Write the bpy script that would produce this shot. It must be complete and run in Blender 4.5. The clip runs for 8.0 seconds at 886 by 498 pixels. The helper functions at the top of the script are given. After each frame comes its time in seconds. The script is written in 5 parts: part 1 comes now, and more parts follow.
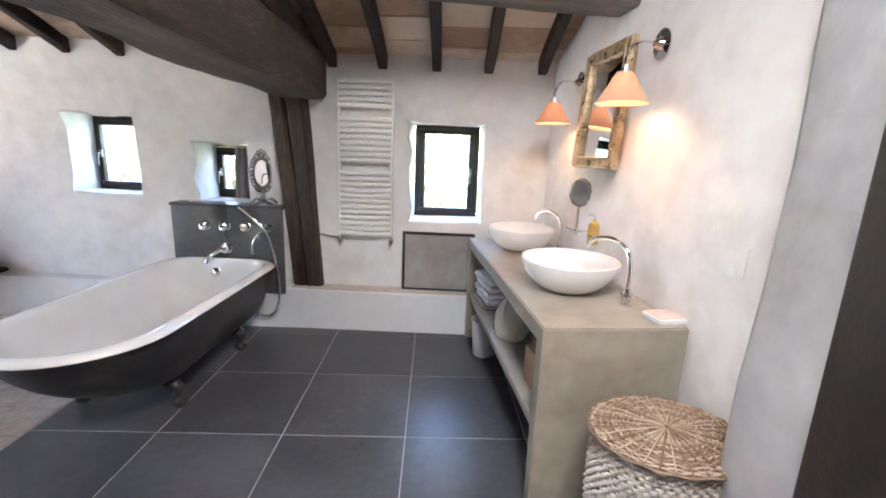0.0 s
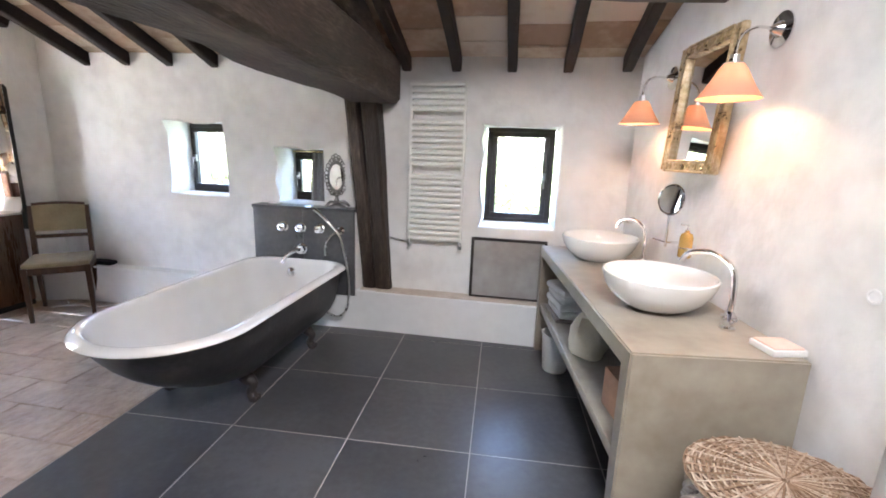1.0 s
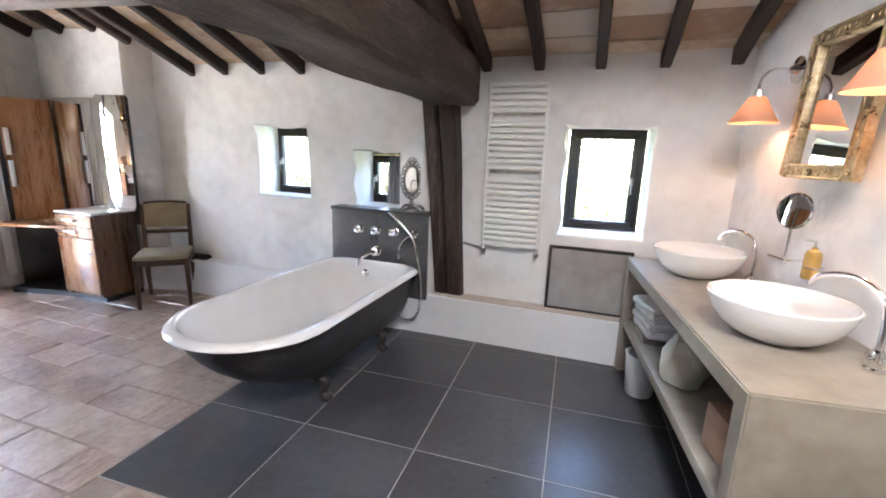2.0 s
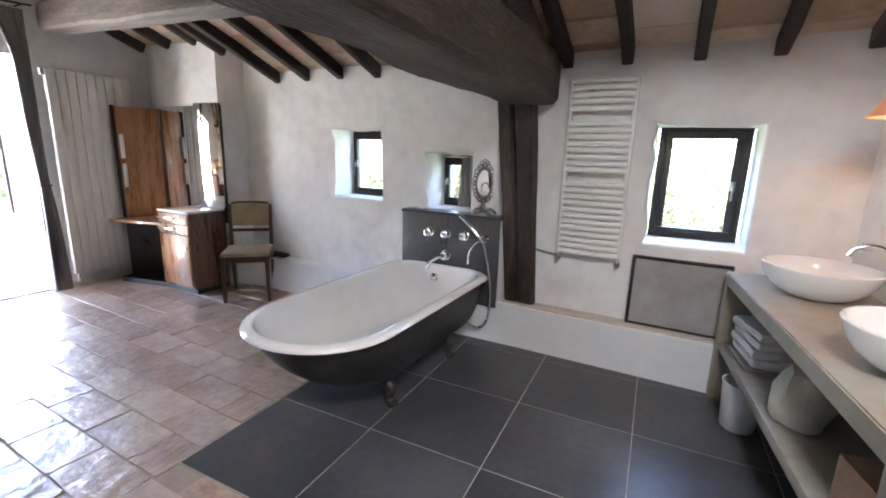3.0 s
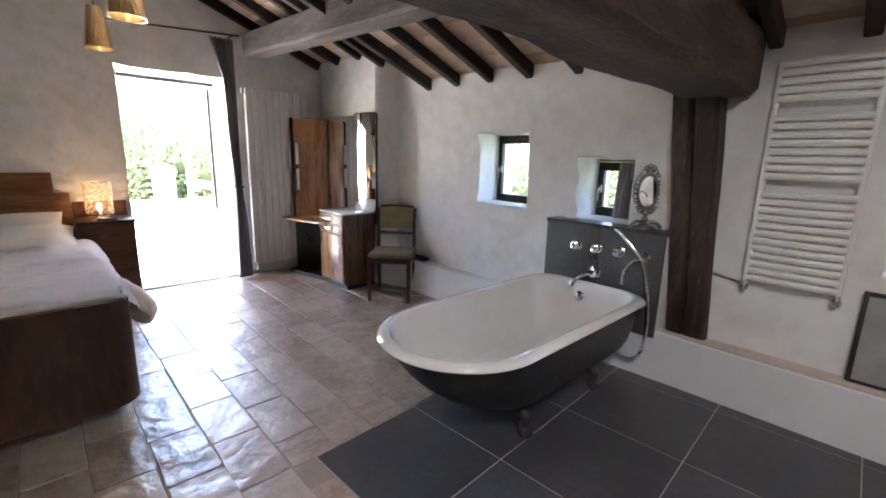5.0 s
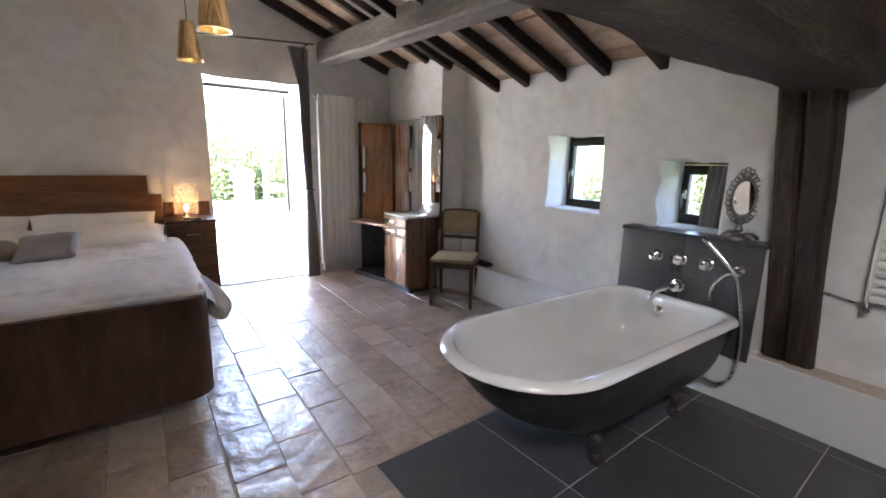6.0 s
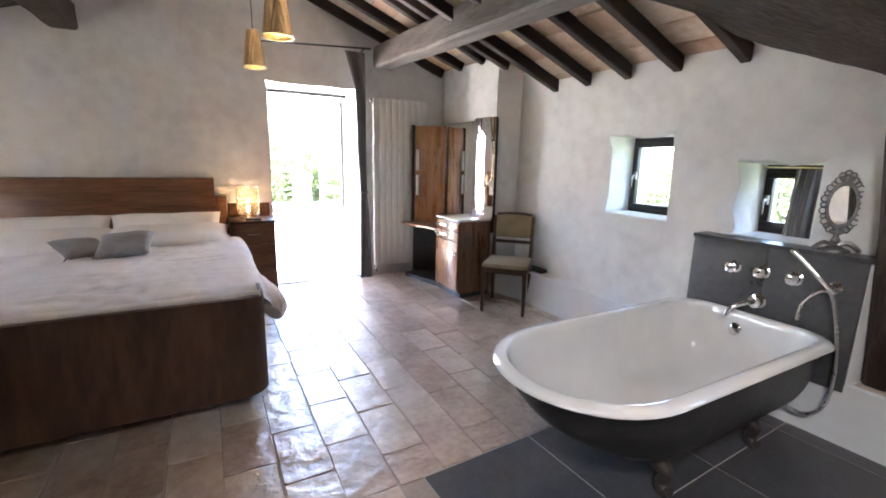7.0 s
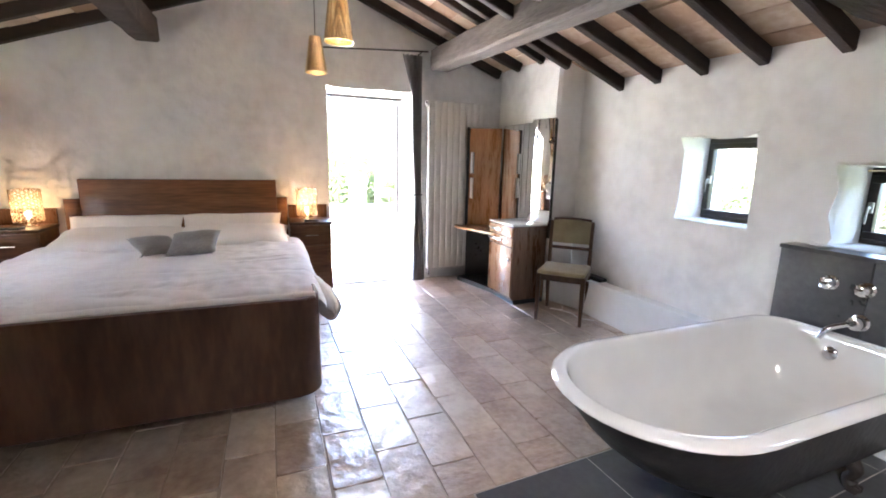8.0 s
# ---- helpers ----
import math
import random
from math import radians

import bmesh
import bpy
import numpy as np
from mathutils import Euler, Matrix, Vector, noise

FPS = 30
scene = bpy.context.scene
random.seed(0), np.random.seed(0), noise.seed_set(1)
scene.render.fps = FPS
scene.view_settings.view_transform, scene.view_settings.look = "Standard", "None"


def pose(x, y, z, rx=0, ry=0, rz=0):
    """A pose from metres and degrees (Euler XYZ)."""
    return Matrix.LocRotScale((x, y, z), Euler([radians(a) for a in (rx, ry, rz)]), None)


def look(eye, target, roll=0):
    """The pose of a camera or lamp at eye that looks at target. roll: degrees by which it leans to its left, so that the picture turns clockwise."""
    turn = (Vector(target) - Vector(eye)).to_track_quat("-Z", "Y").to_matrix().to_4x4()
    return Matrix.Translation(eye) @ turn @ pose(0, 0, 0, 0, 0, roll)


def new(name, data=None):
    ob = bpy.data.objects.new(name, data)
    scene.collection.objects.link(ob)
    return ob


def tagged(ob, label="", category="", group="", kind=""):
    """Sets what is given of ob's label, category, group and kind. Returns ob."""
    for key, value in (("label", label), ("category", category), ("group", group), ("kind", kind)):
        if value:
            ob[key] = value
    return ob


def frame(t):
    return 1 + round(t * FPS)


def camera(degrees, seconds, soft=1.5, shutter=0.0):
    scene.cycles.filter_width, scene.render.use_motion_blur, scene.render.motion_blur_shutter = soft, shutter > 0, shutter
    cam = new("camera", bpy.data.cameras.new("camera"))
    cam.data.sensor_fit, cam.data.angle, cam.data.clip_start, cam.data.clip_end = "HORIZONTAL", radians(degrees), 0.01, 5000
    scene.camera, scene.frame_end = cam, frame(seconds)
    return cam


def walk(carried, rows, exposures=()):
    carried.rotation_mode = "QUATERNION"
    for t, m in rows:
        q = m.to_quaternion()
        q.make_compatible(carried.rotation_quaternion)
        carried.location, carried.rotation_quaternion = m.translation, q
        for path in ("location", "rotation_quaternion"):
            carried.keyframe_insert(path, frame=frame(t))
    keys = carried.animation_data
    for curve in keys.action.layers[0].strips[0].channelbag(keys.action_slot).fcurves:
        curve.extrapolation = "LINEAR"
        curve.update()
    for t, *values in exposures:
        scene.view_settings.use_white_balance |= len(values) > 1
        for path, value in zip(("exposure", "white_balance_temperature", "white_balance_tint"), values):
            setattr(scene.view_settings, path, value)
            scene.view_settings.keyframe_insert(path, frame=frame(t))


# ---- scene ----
cam = camera(91.6, 8.0, 1.8)
PATH = [
    (0, (0.197, -0.065, 1.393), (0.17, 1.888, 0.963), 2.2),
    (0.5, (0.183, -0.021, 1.39), (0.014, 1.926, 0.964), 2.1),
    (1, (0.162, 0.027, 1.389), (-0.167, 1.953, 0.966), 2.0),
    (1.5, (0.133, 0.074, 1.393), (-0.357, 1.966, 0.97), 2.0),
    (3, (0.042, 0.206, 1.393), (-0.883, 1.928, 0.969), 1.7),
    (3.5, (0.005, 0.254, 1.389), (-1.065, 1.89, 0.965), 1.6),
    (4, (-0.045, 0.284, 1.381), (-1.241, 1.832, 0.962), 1.7),
    (4.5, (-0.077, 0.319, 1.378), (-1.389, 1.77, 0.963), 1.6),
    (6, (-0.206, 0.382, 1.373), (-1.805, 1.514, 0.971), 1.3),
    (6.5, (-0.247, 0.393, 1.373), (-1.912, 1.428, 0.974), 1.3),
    (7, (-0.285, 0.406, 1.373), (-2.007, 1.344, 0.977), 1.2),
    (7.5, (-0.324, 0.411, 1.37), (-2.099, 1.247, 0.98), 1.2),
    (8, (-0.363, 0.417, 1.37), (-2.186, 1.143, 0.983), 1.2),
]
EXPOSURES = [(0, 5.5, 6200, 15), (1.5, 5.6, 6200, 15), (3, 5.2, 6200, 15), (4.5, 4.7, 6300, 15), (6, 4.72, 6300, 15), (7, 5.2, 6300, 15), (8, 5.5, 6300, 15)]
walk(cam, [(t, look(eye, target, roll)) for t, eye, target, roll in PATH], EXPOSURES)

# ---------------------------------------------------------------- light
world = bpy.data.worlds.new("sky_world")
scene.world = world
world.use_nodes = True
wn = world.node_tree.nodes
sky = wn.new("ShaderNodeTexSky")
sky.sky_type, sky.sun_disc = "NISHITA", False
sky.sun_elevation, sky.sun_rotation = radians(64), radians(168)
sky.dust_density = 2.0
wn["Background"].inputs["Strength"].default_value = 0.15
world.node_tree.links.new(sky.outputs[0], wn["Background"].inputs["Color"])
sun = new("sun", bpy.data.lights.new("sun", "SUN"))
sun.data.energy, sun.data.angle, sun.data.color = 5.0, radians(0.5), (1, 0.95, 0.87)
sun.matrix_world = look((0, 0, 20), (-2, 9.4, 0))


def point_light(name, place, watts, color, size=0.03):
    ob = new(name, bpy.data.lights.new(name, "POINT"))
    ob.data.energy, ob.data.color, ob.data.shadow_soft_size = watts, color, size
    ob.location = place
    return ob


# added fill lamp with a narrowed cone, under an unseen roof window also added
fill_lamp = new("added_fill_light", bpy.data.lights.new("added_fill_light", "AREA"))
fill_lamp.data.shape, fill_lamp.data.size, fill_lamp.data.size_y = "RECTANGLE", 0.62, 0.6
fill_lamp.data.spread = radians(116)
fill_lamp.data.energy, fill_lamp.data.color = 0.68, (1.0, 0.98, 0.95)
fill_lamp.matrix_world = look((0.44, 0.22, 2.56), (0.2, 0.76, 1.6))

# ---------------------------------------------------------------- materials
def material(name, colors, rough=0.6, metal=0.0, scale=4.0, fine=40.0, bump=0.15, bump_scale=None, stretch=(1, 1, 1),
             spread=0.0, rough_var=0.1, island=False, coat=0.0, sheen=0.0, dist=0.01, coat_rough=0.12, coat_ior=1.5, spec=0.5):
    """A surface of two or three colours mixed by noise at two scales, with fine relief."""
    m = bpy.data.materials.new(name)
    m.use_nodes = True
    nt = m.node_tree
    n, l = nt.nodes, nt.links
    b = n["Principled BSDF"]
    tc = n.new("ShaderNodeTexCoord")
    mp = n.new("ShaderNodeMapping")
    mp.inputs["Scale"].default_value = stretch
    l.new(tc.outputs["Object"], mp.inputs["Vector"])
    info = n.new("ShaderNodeObjectInfo")
    geo = n.new("ShaderNodeNewGeometry")
    rnd = geo.outputs["Random Per Island"] if island else info.outputs["Random"]
    off = n.new("ShaderNodeVectorMath")
    off.operation = "ADD"
    mul = n.new("ShaderNodeMath")
    mul.operation = "MULTIPLY"
    mul.inputs[1].default_value = 37.0
    l.new(rnd, mul.inputs[0])
    l.new(mp.outputs[0], off.inputs[0])
    l.new(mul.outputs[0], off.inputs[1])
    big = n.new("ShaderNodeTexNoise")
    big.inputs["Scale"].default_value, big.inputs["Detail"].default_value = scale, 4
    small = n.new("ShaderNodeTexNoise")
    small.inputs["Scale"].default_value, small.inputs["Detail"].default_value = fine, 6
    for t in (big, small):
        l.new(off.outputs[0], t.inputs["Vector"])
    mix = n.new("ShaderNodeMix")
    mix.inputs[0].default_value = 0.4
    l.new(big.outputs[0], mix.inputs[2])
    l.new(small.outputs[0], mix.inputs[3])
    fac = mix.outputs[0]
    if spread:
        add = n.new("ShaderNodeMath")
        add.operation = "MULTIPLY_ADD"
        add.inputs[1].default_value, add.inputs[2].default_value = spread, -spread / 2
        l.new(rnd, add.inputs[0])
        tot = n.new("ShaderNodeMath")
        tot.operation = "ADD"
        l.new(fac, tot.inputs[0])
        l.new(add.outputs[0], tot.inputs[1])
        fac = tot.outputs[0]
    ramp = n.new("ShaderNodeValToRGB")
    el = ramp.color_ramp.elements
    el[0].position, el[1].position = 0.32, 0.68
    el[0].color, el[1].color = (*colors[0], 1), (*colors[-1], 1)
    if len(colors) == 3:
        el.new(0.5).color = (*colors[1], 1)
    l.new(fac, ramp.inputs[0])
    l.new(ramp.outputs[0], b.inputs["Base Color"])
    rr = n.new("ShaderNodeMapRange")
    rr.inputs[1].default_value, rr.inputs[2].default_value = 0.3, 0.7
    rr.inputs[3].default_value, rr.inputs[4].default_value = max(0.02, rough - rough_var), min(1, rough + rough_var)
    l.new(mix.outputs[0], rr.inputs[0])
    l.new(rr.outputs[0], b.inputs["Roughness"])
    b.inputs["Metallic"].default_value = metal
    b.inputs["Specular IOR Level"].default_value = spec
    b.inputs["Coat Weight"].default_value = coat
    b.inputs["Coat Roughness"].default_value = coat_rough
    b.inputs["Coat IOR"].default_value = coat_ior
    b.inputs["Sheen Weight"].default_value = sheen
    if bump:
        bt = n.new("ShaderNodeTexNoise")
        bt.inputs["Scale"].default_value, bt.inputs["Detail"].default_value = bump_scale or fine, 5
        l.new(off.outputs[0], bt.inputs["Vector"])
        bp = n.new("ShaderNodeBump")
        bp.inputs["Strength"].default_value, bp.inputs["Distance"].default_value = bump, dist
        l.new(bt.outputs[0], bp.inputs["Height"])
        l.new(bp.outputs[0], b.inputs["Normal"])
        l.new(bp.outputs[0], b.inputs["Coat Normal"])
    return m


def gloss(name, color, rough=0.1, metal=0.0):
    m = bpy.data.materials.new(name)
    m.use_nodes = True
    b = m.node_tree.nodes["Principled BSDF"]
    b.inputs["Base Color"].default_value = (*color, 1)
    b.inputs["Roughness"].default_value, b.inputs["Metallic"].default_value = rough, metal
    return m


def glowing(name, color, strength):
    m = bpy.data.materials.new(name)
    m.use_nodes = True
    b = m.node_tree.nodes["Principled BSDF"]
    b.inputs["Base Color"].default_value = (*color, 1)
    b.inputs["Emission Color"].default_value, b.inputs["Emission Strength"].default_value = (*color, 1), strength
    return m


def shade_fabric(name, color, share=0.12):
    m = bpy.data.materials.new(name)
    m.use_nodes = True
    n, l = m.node_tree.nodes, m.node_tree.links
    d, t, x = n.new("ShaderNodeBsdfDiffuse"), n.new("ShaderNodeBsdfTranslucent"), n.new("ShaderNodeMixShader")
    d.inputs[0].default_value = t.inputs[0].default_value = (*color, 1)
    x.inputs[0].default_value = share
    l.new(d.outputs[0], x.inputs[1])
    l.new(t.outputs[0], x.inputs[2])
    l.new(x.outputs[0], n["Material Output"].inputs["Surface"])
    return m


def clear_glass(name, tint=(1, 1, 1)):
    m = bpy.data.materials.new(name)
    m.use_nodes = True
    n, l = m.node_tree.nodes, m.node_tree.links
    t, g, x = n.new("ShaderNodeBsdfTransparent"), n.new("ShaderNodeBsdfGlossy"), n.new("ShaderNodeMixShader")
    t.inputs[0].default_value = (*tint, 1)
    g.inputs["Roughness"].default_value = 0.02
    x.inputs[0].default_value = 0.06
    l.new(t.outputs[0], x.inputs[1])
    l.new(g.outputs[0], x.inputs[2])
    l.new(x.outputs[0], n["Material Output"].inputs["Surface"])
    return m


PLASTER = material("lime_plaster", [(0.66, 0.645, 0.63), (0.78, 0.77, 0.755), (0.85, 0.845, 0.835)], 0.85, scale=1.7, fine=9, bump=0.42, bump_scale=7, dist=0.03)
STEP_PAINT = material("painted_plaster", [(0.74, 0.75, 0.76), (0.82, 0.83, 0.84)], 0.6, scale=2, fine=14, bump=0.2, bump_scale=8, dist=0.02)
LEDGE = material("worn_beige_ledge", [(0.50, 0.42, 0.35), (0.66, 0.60, 0.54)], 0.7, scale=3, fine=25, bump=0.2)
DARK_WOOD = material("dark_old_oak", [(0.020, 0.012, 0.008), (0.055, 0.038, 0.029), (0.135, 0.10, 0.078)], 0.7, scale=3, fine=30, bump=0.6, stretch=(3, 0.5, 3), dist=0.02, spec=0.35)
POST_WOOD = material("dark_old_oak_post", [(0.016, 0.009, 0.006), (0.036, 0.023, 0.017), (0.085, 0.06, 0.046)], 0.6, scale=2.2, fine=22, bump=0.6, stretch=(4, 4, 0.5), dist=0.02, spec=0.35)
GREY_WOOD = material("grey_weathered_beam", [(0.07, 0.058, 0.05), (0.15, 0.13, 0.115), (0.24, 0.215, 0.195)], 0.75, scale=3, fine=26, bump=0.5, stretch=(0.5, 4, 4), dist=0.02)
RAFTER_WOOD = material("brown_rafter_wood", [(0.02, 0.012, 0.009), (0.05, 0.03, 0.022)], 0.7, scale=3, fine=30, bump=0.4, stretch=(5, 0.6, 5), spread=0.2)
CEIL_TILE = material("ceiling_clay_tile", [(0.38, 0.25, 0.165), (0.52, 0.38, 0.27), (0.64, 0.53, 0.42)], 0.85, scale=3, fine=18, bump=0.35, spread=0.5, island=True)
TERRACOTTA = material("waxed_terracotta", [(0.27, 0.16, 0.10), (0.44, 0.32, 0.235), (0.58, 0.475, 0.38)], 0.5, scale=6, fine=26, bump=0.7, bump_scale=9, spread=0.24, rough_var=0.15, dist=0.022, coat=1.0, coat_rough=0.3, coat_ior=1.95)
GROUT = material("sandy_grout", [(0.32, 0.24, 0.18), (0.46, 0.38, 0.31)], 0.7, scale=8, fine=60, bump=0.3)
SLATE = material("black_slate", [(0.05, 0.050, 0.054), (0.069, 0.069, 0.074), (0.097, 0.097, 0.103)], 0.31, scale=2.5, fine=30, bump=0.03, bump_scale=40, spread=0.15, rough_var=0.045)
SLATE_GROUT = material("tile_grout", [(0.40, 0.37, 0.34), (0.52, 0.49, 0.46)], 0.85, scale=8, fine=60, bump=0.2)
CONCRETE = material("waxed_concrete", [(0.25, 0.21, 0.16), (0.34, 0.30, 0.24), (0.42, 0.385, 0.315)], 0.37, scale=2.2, fine=12, bump=0.1, bump_scale=14, rough_var=0.08)
# pier plaster, darkened to grey: its shade is put into the colour
SHADED_PLASTER = material("plaster_darkened_as_shaded", [(0.36, 0.36, 0.37), (0.46, 0.46, 0.465), (0.53, 0.53, 0.53)], 0.85, scale=2.5, fine=14, bump=0.5, bump_scale=9, dist=0.02)
ENAMEL = material("white_enamel", [(0.82, 0.81, 0.795), (0.88, 0.875, 0.86)], 0.035, scale=2, fine=8, bump=0.0, rough_var=0.015, coat=0.6, coat_rough=0.03)
CERAMIC = material("white_ceramic", [(0.80, 0.79, 0.77), (0.84, 0.83, 0.82)], 0.08, scale=3, fine=8, bump=0.0, rough_var=0.03)
TUB_GREY = material("worn_black_tub_paint", [(0.02, 0.0195, 0.02), (0.034, 0.033, 0.034), (0.075, 0.07, 0.068)], 0.42, scale=6, fine=34, bump=0.15)
IRON = material("rusty_cast_iron", [(0.022, 0.018, 0.017), (0.062, 0.05, 0.045)], 0.5, scale=12, fine=50, bump=0.3)
CHROME = gloss("chrome", (0.78, 0.78, 0.78), 0.08, 1.0)
STEEL = material("brushed_steel", [(0.5, 0.5, 0.5), (0.65, 0.65, 0.65)], 0.28, 1.0, bump=0.05)
BRASS = gloss("polished_brass", (0.90, 0.73, 0.42), 0.22, 1.0)
GOLD = material("gilded_wood", [(0.27, 0.19, 0.10), (0.48, 0.37, 0.22), (0.68, 0.58, 0.42)], 0.32, 0.65, scale=14, fine=60, bump=0.5)
MIRROR = gloss("mirror_glass", (0.9, 0.91, 0.91), 0.015, 1.0)
WHITE_METAL = material("white_lacquered_metal", [(0.70, 0.69, 0.66), (0.78, 0.77, 0.74)], 0.35, scale=2, fine=10, bump=0.0)
FRAME_WOOD = material("dark_window_wood", [(0.012, 0.009, 0.008), (0.035, 0.027, 0.022)], 0.45, scale=5, fine=40, bump=0.2)
WALNUT = material("walnut_veneer", [(0.07, 0.03, 0.014), (0.13, 0.06, 0.028), (0.20, 0.10, 0.05)], 0.3, scale=2.5, fine=18, bump=0.06, stretch=(6, 6, 0.7), coat=0.3)
BED_WOOD = material("bed_walnut_veneer", [(0.04, 0.016, 0.008), (0.075, 0.034, 0.018), (0.125, 0.062, 0.035)], 0.42, scale=1.3, fine=9, bump=0.06, stretch=(2.5, 2.5, 0.7), spec=0.3)
HEAD_WOOD = material("figured_walnut_headboard", [(0.075, 0.029, 0.012), (0.15, 0.065, 0.029), (0.23, 0.108, 0.052)], 0.4, scale=2.4, fine=12, bump=0.05, stretch=(5, 0.5, 5), coat=0.1, spec=0.3)
HONEY = material("honey_walnut_veneer", [(0.22, 0.09, 0.035), (0.36, 0.17, 0.07), (0.46, 0.25, 0.12)], 0.3, scale=2.5, fine=16, bump=0.05, stretch=(6, 6, 0.7), coat=0.3)
BLACK_WOOD = material("black_lacquered_wood", [(0.01, 0.009, 0.009), (0.025, 0.022, 0.02)], 0.35, scale=4, fine=30, bump=0.05)
CHAIR_WOOD = material("chair_beech", [(0.045, 0.022, 0.013), (0.105, 0.056, 0.033)], 0.45, scale=5, fine=30, bump=0.15, stretch=(4, 4, 0.7), spec=0.35)
OLIVE = material("olive_upholstery", [(0.22, 0.17, 0.09), (0.36, 0.295, 0.17)], 0.8, scale=8, fine=150, bump=0.3, sheen=0.2)
LINEN = material("pale_bed_linen", [(0.66, 0.60, 0.57), (0.75, 0.695, 0.665), (0.81, 0.77, 0.735)], 0.85, scale=3, fine=90, bump=0.2, sheen=0.2)
PILLOW_CLOTH = material("white_pillow_cotton", [(0.76, 0.71, 0.66), (0.83, 0.79, 0.745)], 0.85, scale=5, fine=60, bump=0.2)
GREY_CLOTH = material("grey_satin_cloth", [(0.15, 0.13, 0.115), (0.31, 0.275, 0.25)], 0.5, scale=6, fine=80, bump=0.25, sheen=0.3)
TOWEL = material("white_terry", [(0.66, 0.65, 0.66), (0.80, 0.79, 0.79)], 0.95, scale=12, fine=220, bump=0.6)
CREAM_BAG = material("cream_canvas", [(0.62, 0.58, 0.48), (0.74, 0.70, 0.60)], 0.9, scale=6, fine=120, bump=0.4)
CURTAIN = material("grey_velvet", [(0.17, 0.16, 0.158), (0.29, 0.275, 0.27)], 0.7, scale=3, fine=80, bump=0.2, sheen=0.3, stretch=(1, 1, 0.4))
WICKER = material("whitewashed_wicker", [(0.42, 0.37, 0.31), (0.68, 0.64, 0.58)], 0.75, scale=20, fine=90, bump=0.4, spread=0.25, island=True)
WICKER_LID = material("tan_wicker", [(0.20, 0.125, 0.075), (0.32, 0.22, 0.15), (0.50, 0.40, 0.31)], 0.7, scale=20, fine=90, bump=0.4, spread=0.5, island=True)
PLASTIC = material("white_plastic", [(0.74, 0.74, 0.74), (0.80, 0.80, 0.80)], 0.4, scale=3, fine=20, bump=0.0)
AMBER = material("amber_soap", [(0.42, 0.24, 0.06), (0.60, 0.40, 0.14)], 0.2, scale=6, fine=20, bump=0.0)
PINK = material("pale_pink_card", [(0.72, 0.52, 0.44), (0.80, 0.62, 0.54)], 0.6, scale=6, fine=40, bump=0.05)
BOX_CARD = material("printed_brown_card", [(0.30, 0.15, 0.09), (0.45, 0.27, 0.17)], 0.6, scale=6, fine=40, bump=0.05)
MESH_GREY = material("grey_metal_grille", [(0.27, 0.255, 0.245), (0.40, 0.39, 0.38)], 0.55, 0.2, scale=4, fine=14, bump=0.05)
PEWTER = material("pewter", [(0.16, 0.155, 0.15), (0.34, 0.33, 0.32)], 0.38, 0.9, scale=20, fine=60, bump=0.3)
BLACK_CLOTH = material("black_leather", [(0.008, 0.008, 0.009), (0.02, 0.02, 0.022)], 0.5, scale=8, fine=60, bump=0.3)
GLASS = clear_glass("window_glass")
CRYSTAL = gloss("crystal", (0.80, 0.66, 0.50), 0.12)
CRYSTAL.node_tree.nodes["Principled BSDF"].inputs["Transmission Weight"].default_value = 0.55
SHADE = shade_fabric("pleated_cream_shade", (0.60, 0.34, 0.24), 0.045)
BLIND = shade_fabric("added_blind_cotton", (0.8, 0.79, 0.76), 0.35)
BULB = glowing("lit_bulb", (1.0, 0.72, 0.40), 0.6)
TERRACE = material("pale_terrace_stone", [(0.60, 0.57, 0.52), (0.72, 0.69, 0.64)], 0.8, scale=3, fine=30, bump=0.2)
BARK = material("bark", [(0.05, 0.04, 0.03), (0.13, 0.10, 0.08)], 0.9, scale=8, fine=40, bump=0.5)
LEAF = shade_fabric("leaf_green", (0.13, 0.162, 0.09), 0.5)
GRASS = material("meadow", [(0.05, 0.07, 0.02), (0.11, 0.12, 0.045)], 0.95, scale=0.3, fine=4, bump=0.3)


# ---------------------------------------------------------------- mesh tools
def box(bm, lo, hi, bevel=0.0, m=None):
    got = bmesh.ops.create_cube(bm, size=1, matrix=Matrix.Translation([(a + b) / 2 for a, b in zip(lo, hi)]) @ Matrix.Diagonal([abs(b - a) for a, b in zip(lo, hi)] + [1]))
    vs = got["verts"]
    if bevel:
        es = list({e for v in vs for e in v.link_edges})
        r = bmesh.ops.bevel(bm, geom=es, offset=bevel, segments=2, affect="EDGES", profile=0.5)
        vs = list({v for f in r["faces"] for v in f.verts} | {v for v in vs if v.is_valid})
    if m is not None:
        bmesh.ops.transform(bm, matrix=m, verts=vs)
    return vs


def slab(bm, poly, z0, z1):
    """An upright prism over a plan polygon; z0 and z1 are numbers or functions of (x, y)."""
    f0 = z0 if callable(z0) else (lambda x, y: z0)
    f1 = z1 if callable(z1) else (lambda x, y: z1)
    lo = [bm.verts.new((x, y, f0(x, y))) for x, y in poly]
    hi = [bm.verts.new((x, y, f1(x, y))) for x, y in poly]
    k = len(poly)
    bm.faces.new(lo[::-1])
    bm.faces.new(hi)
    for i in range(k):
        bm.faces.new((lo[i], lo[(i + 1) % k], hi[(i + 1) % k], hi[i]))


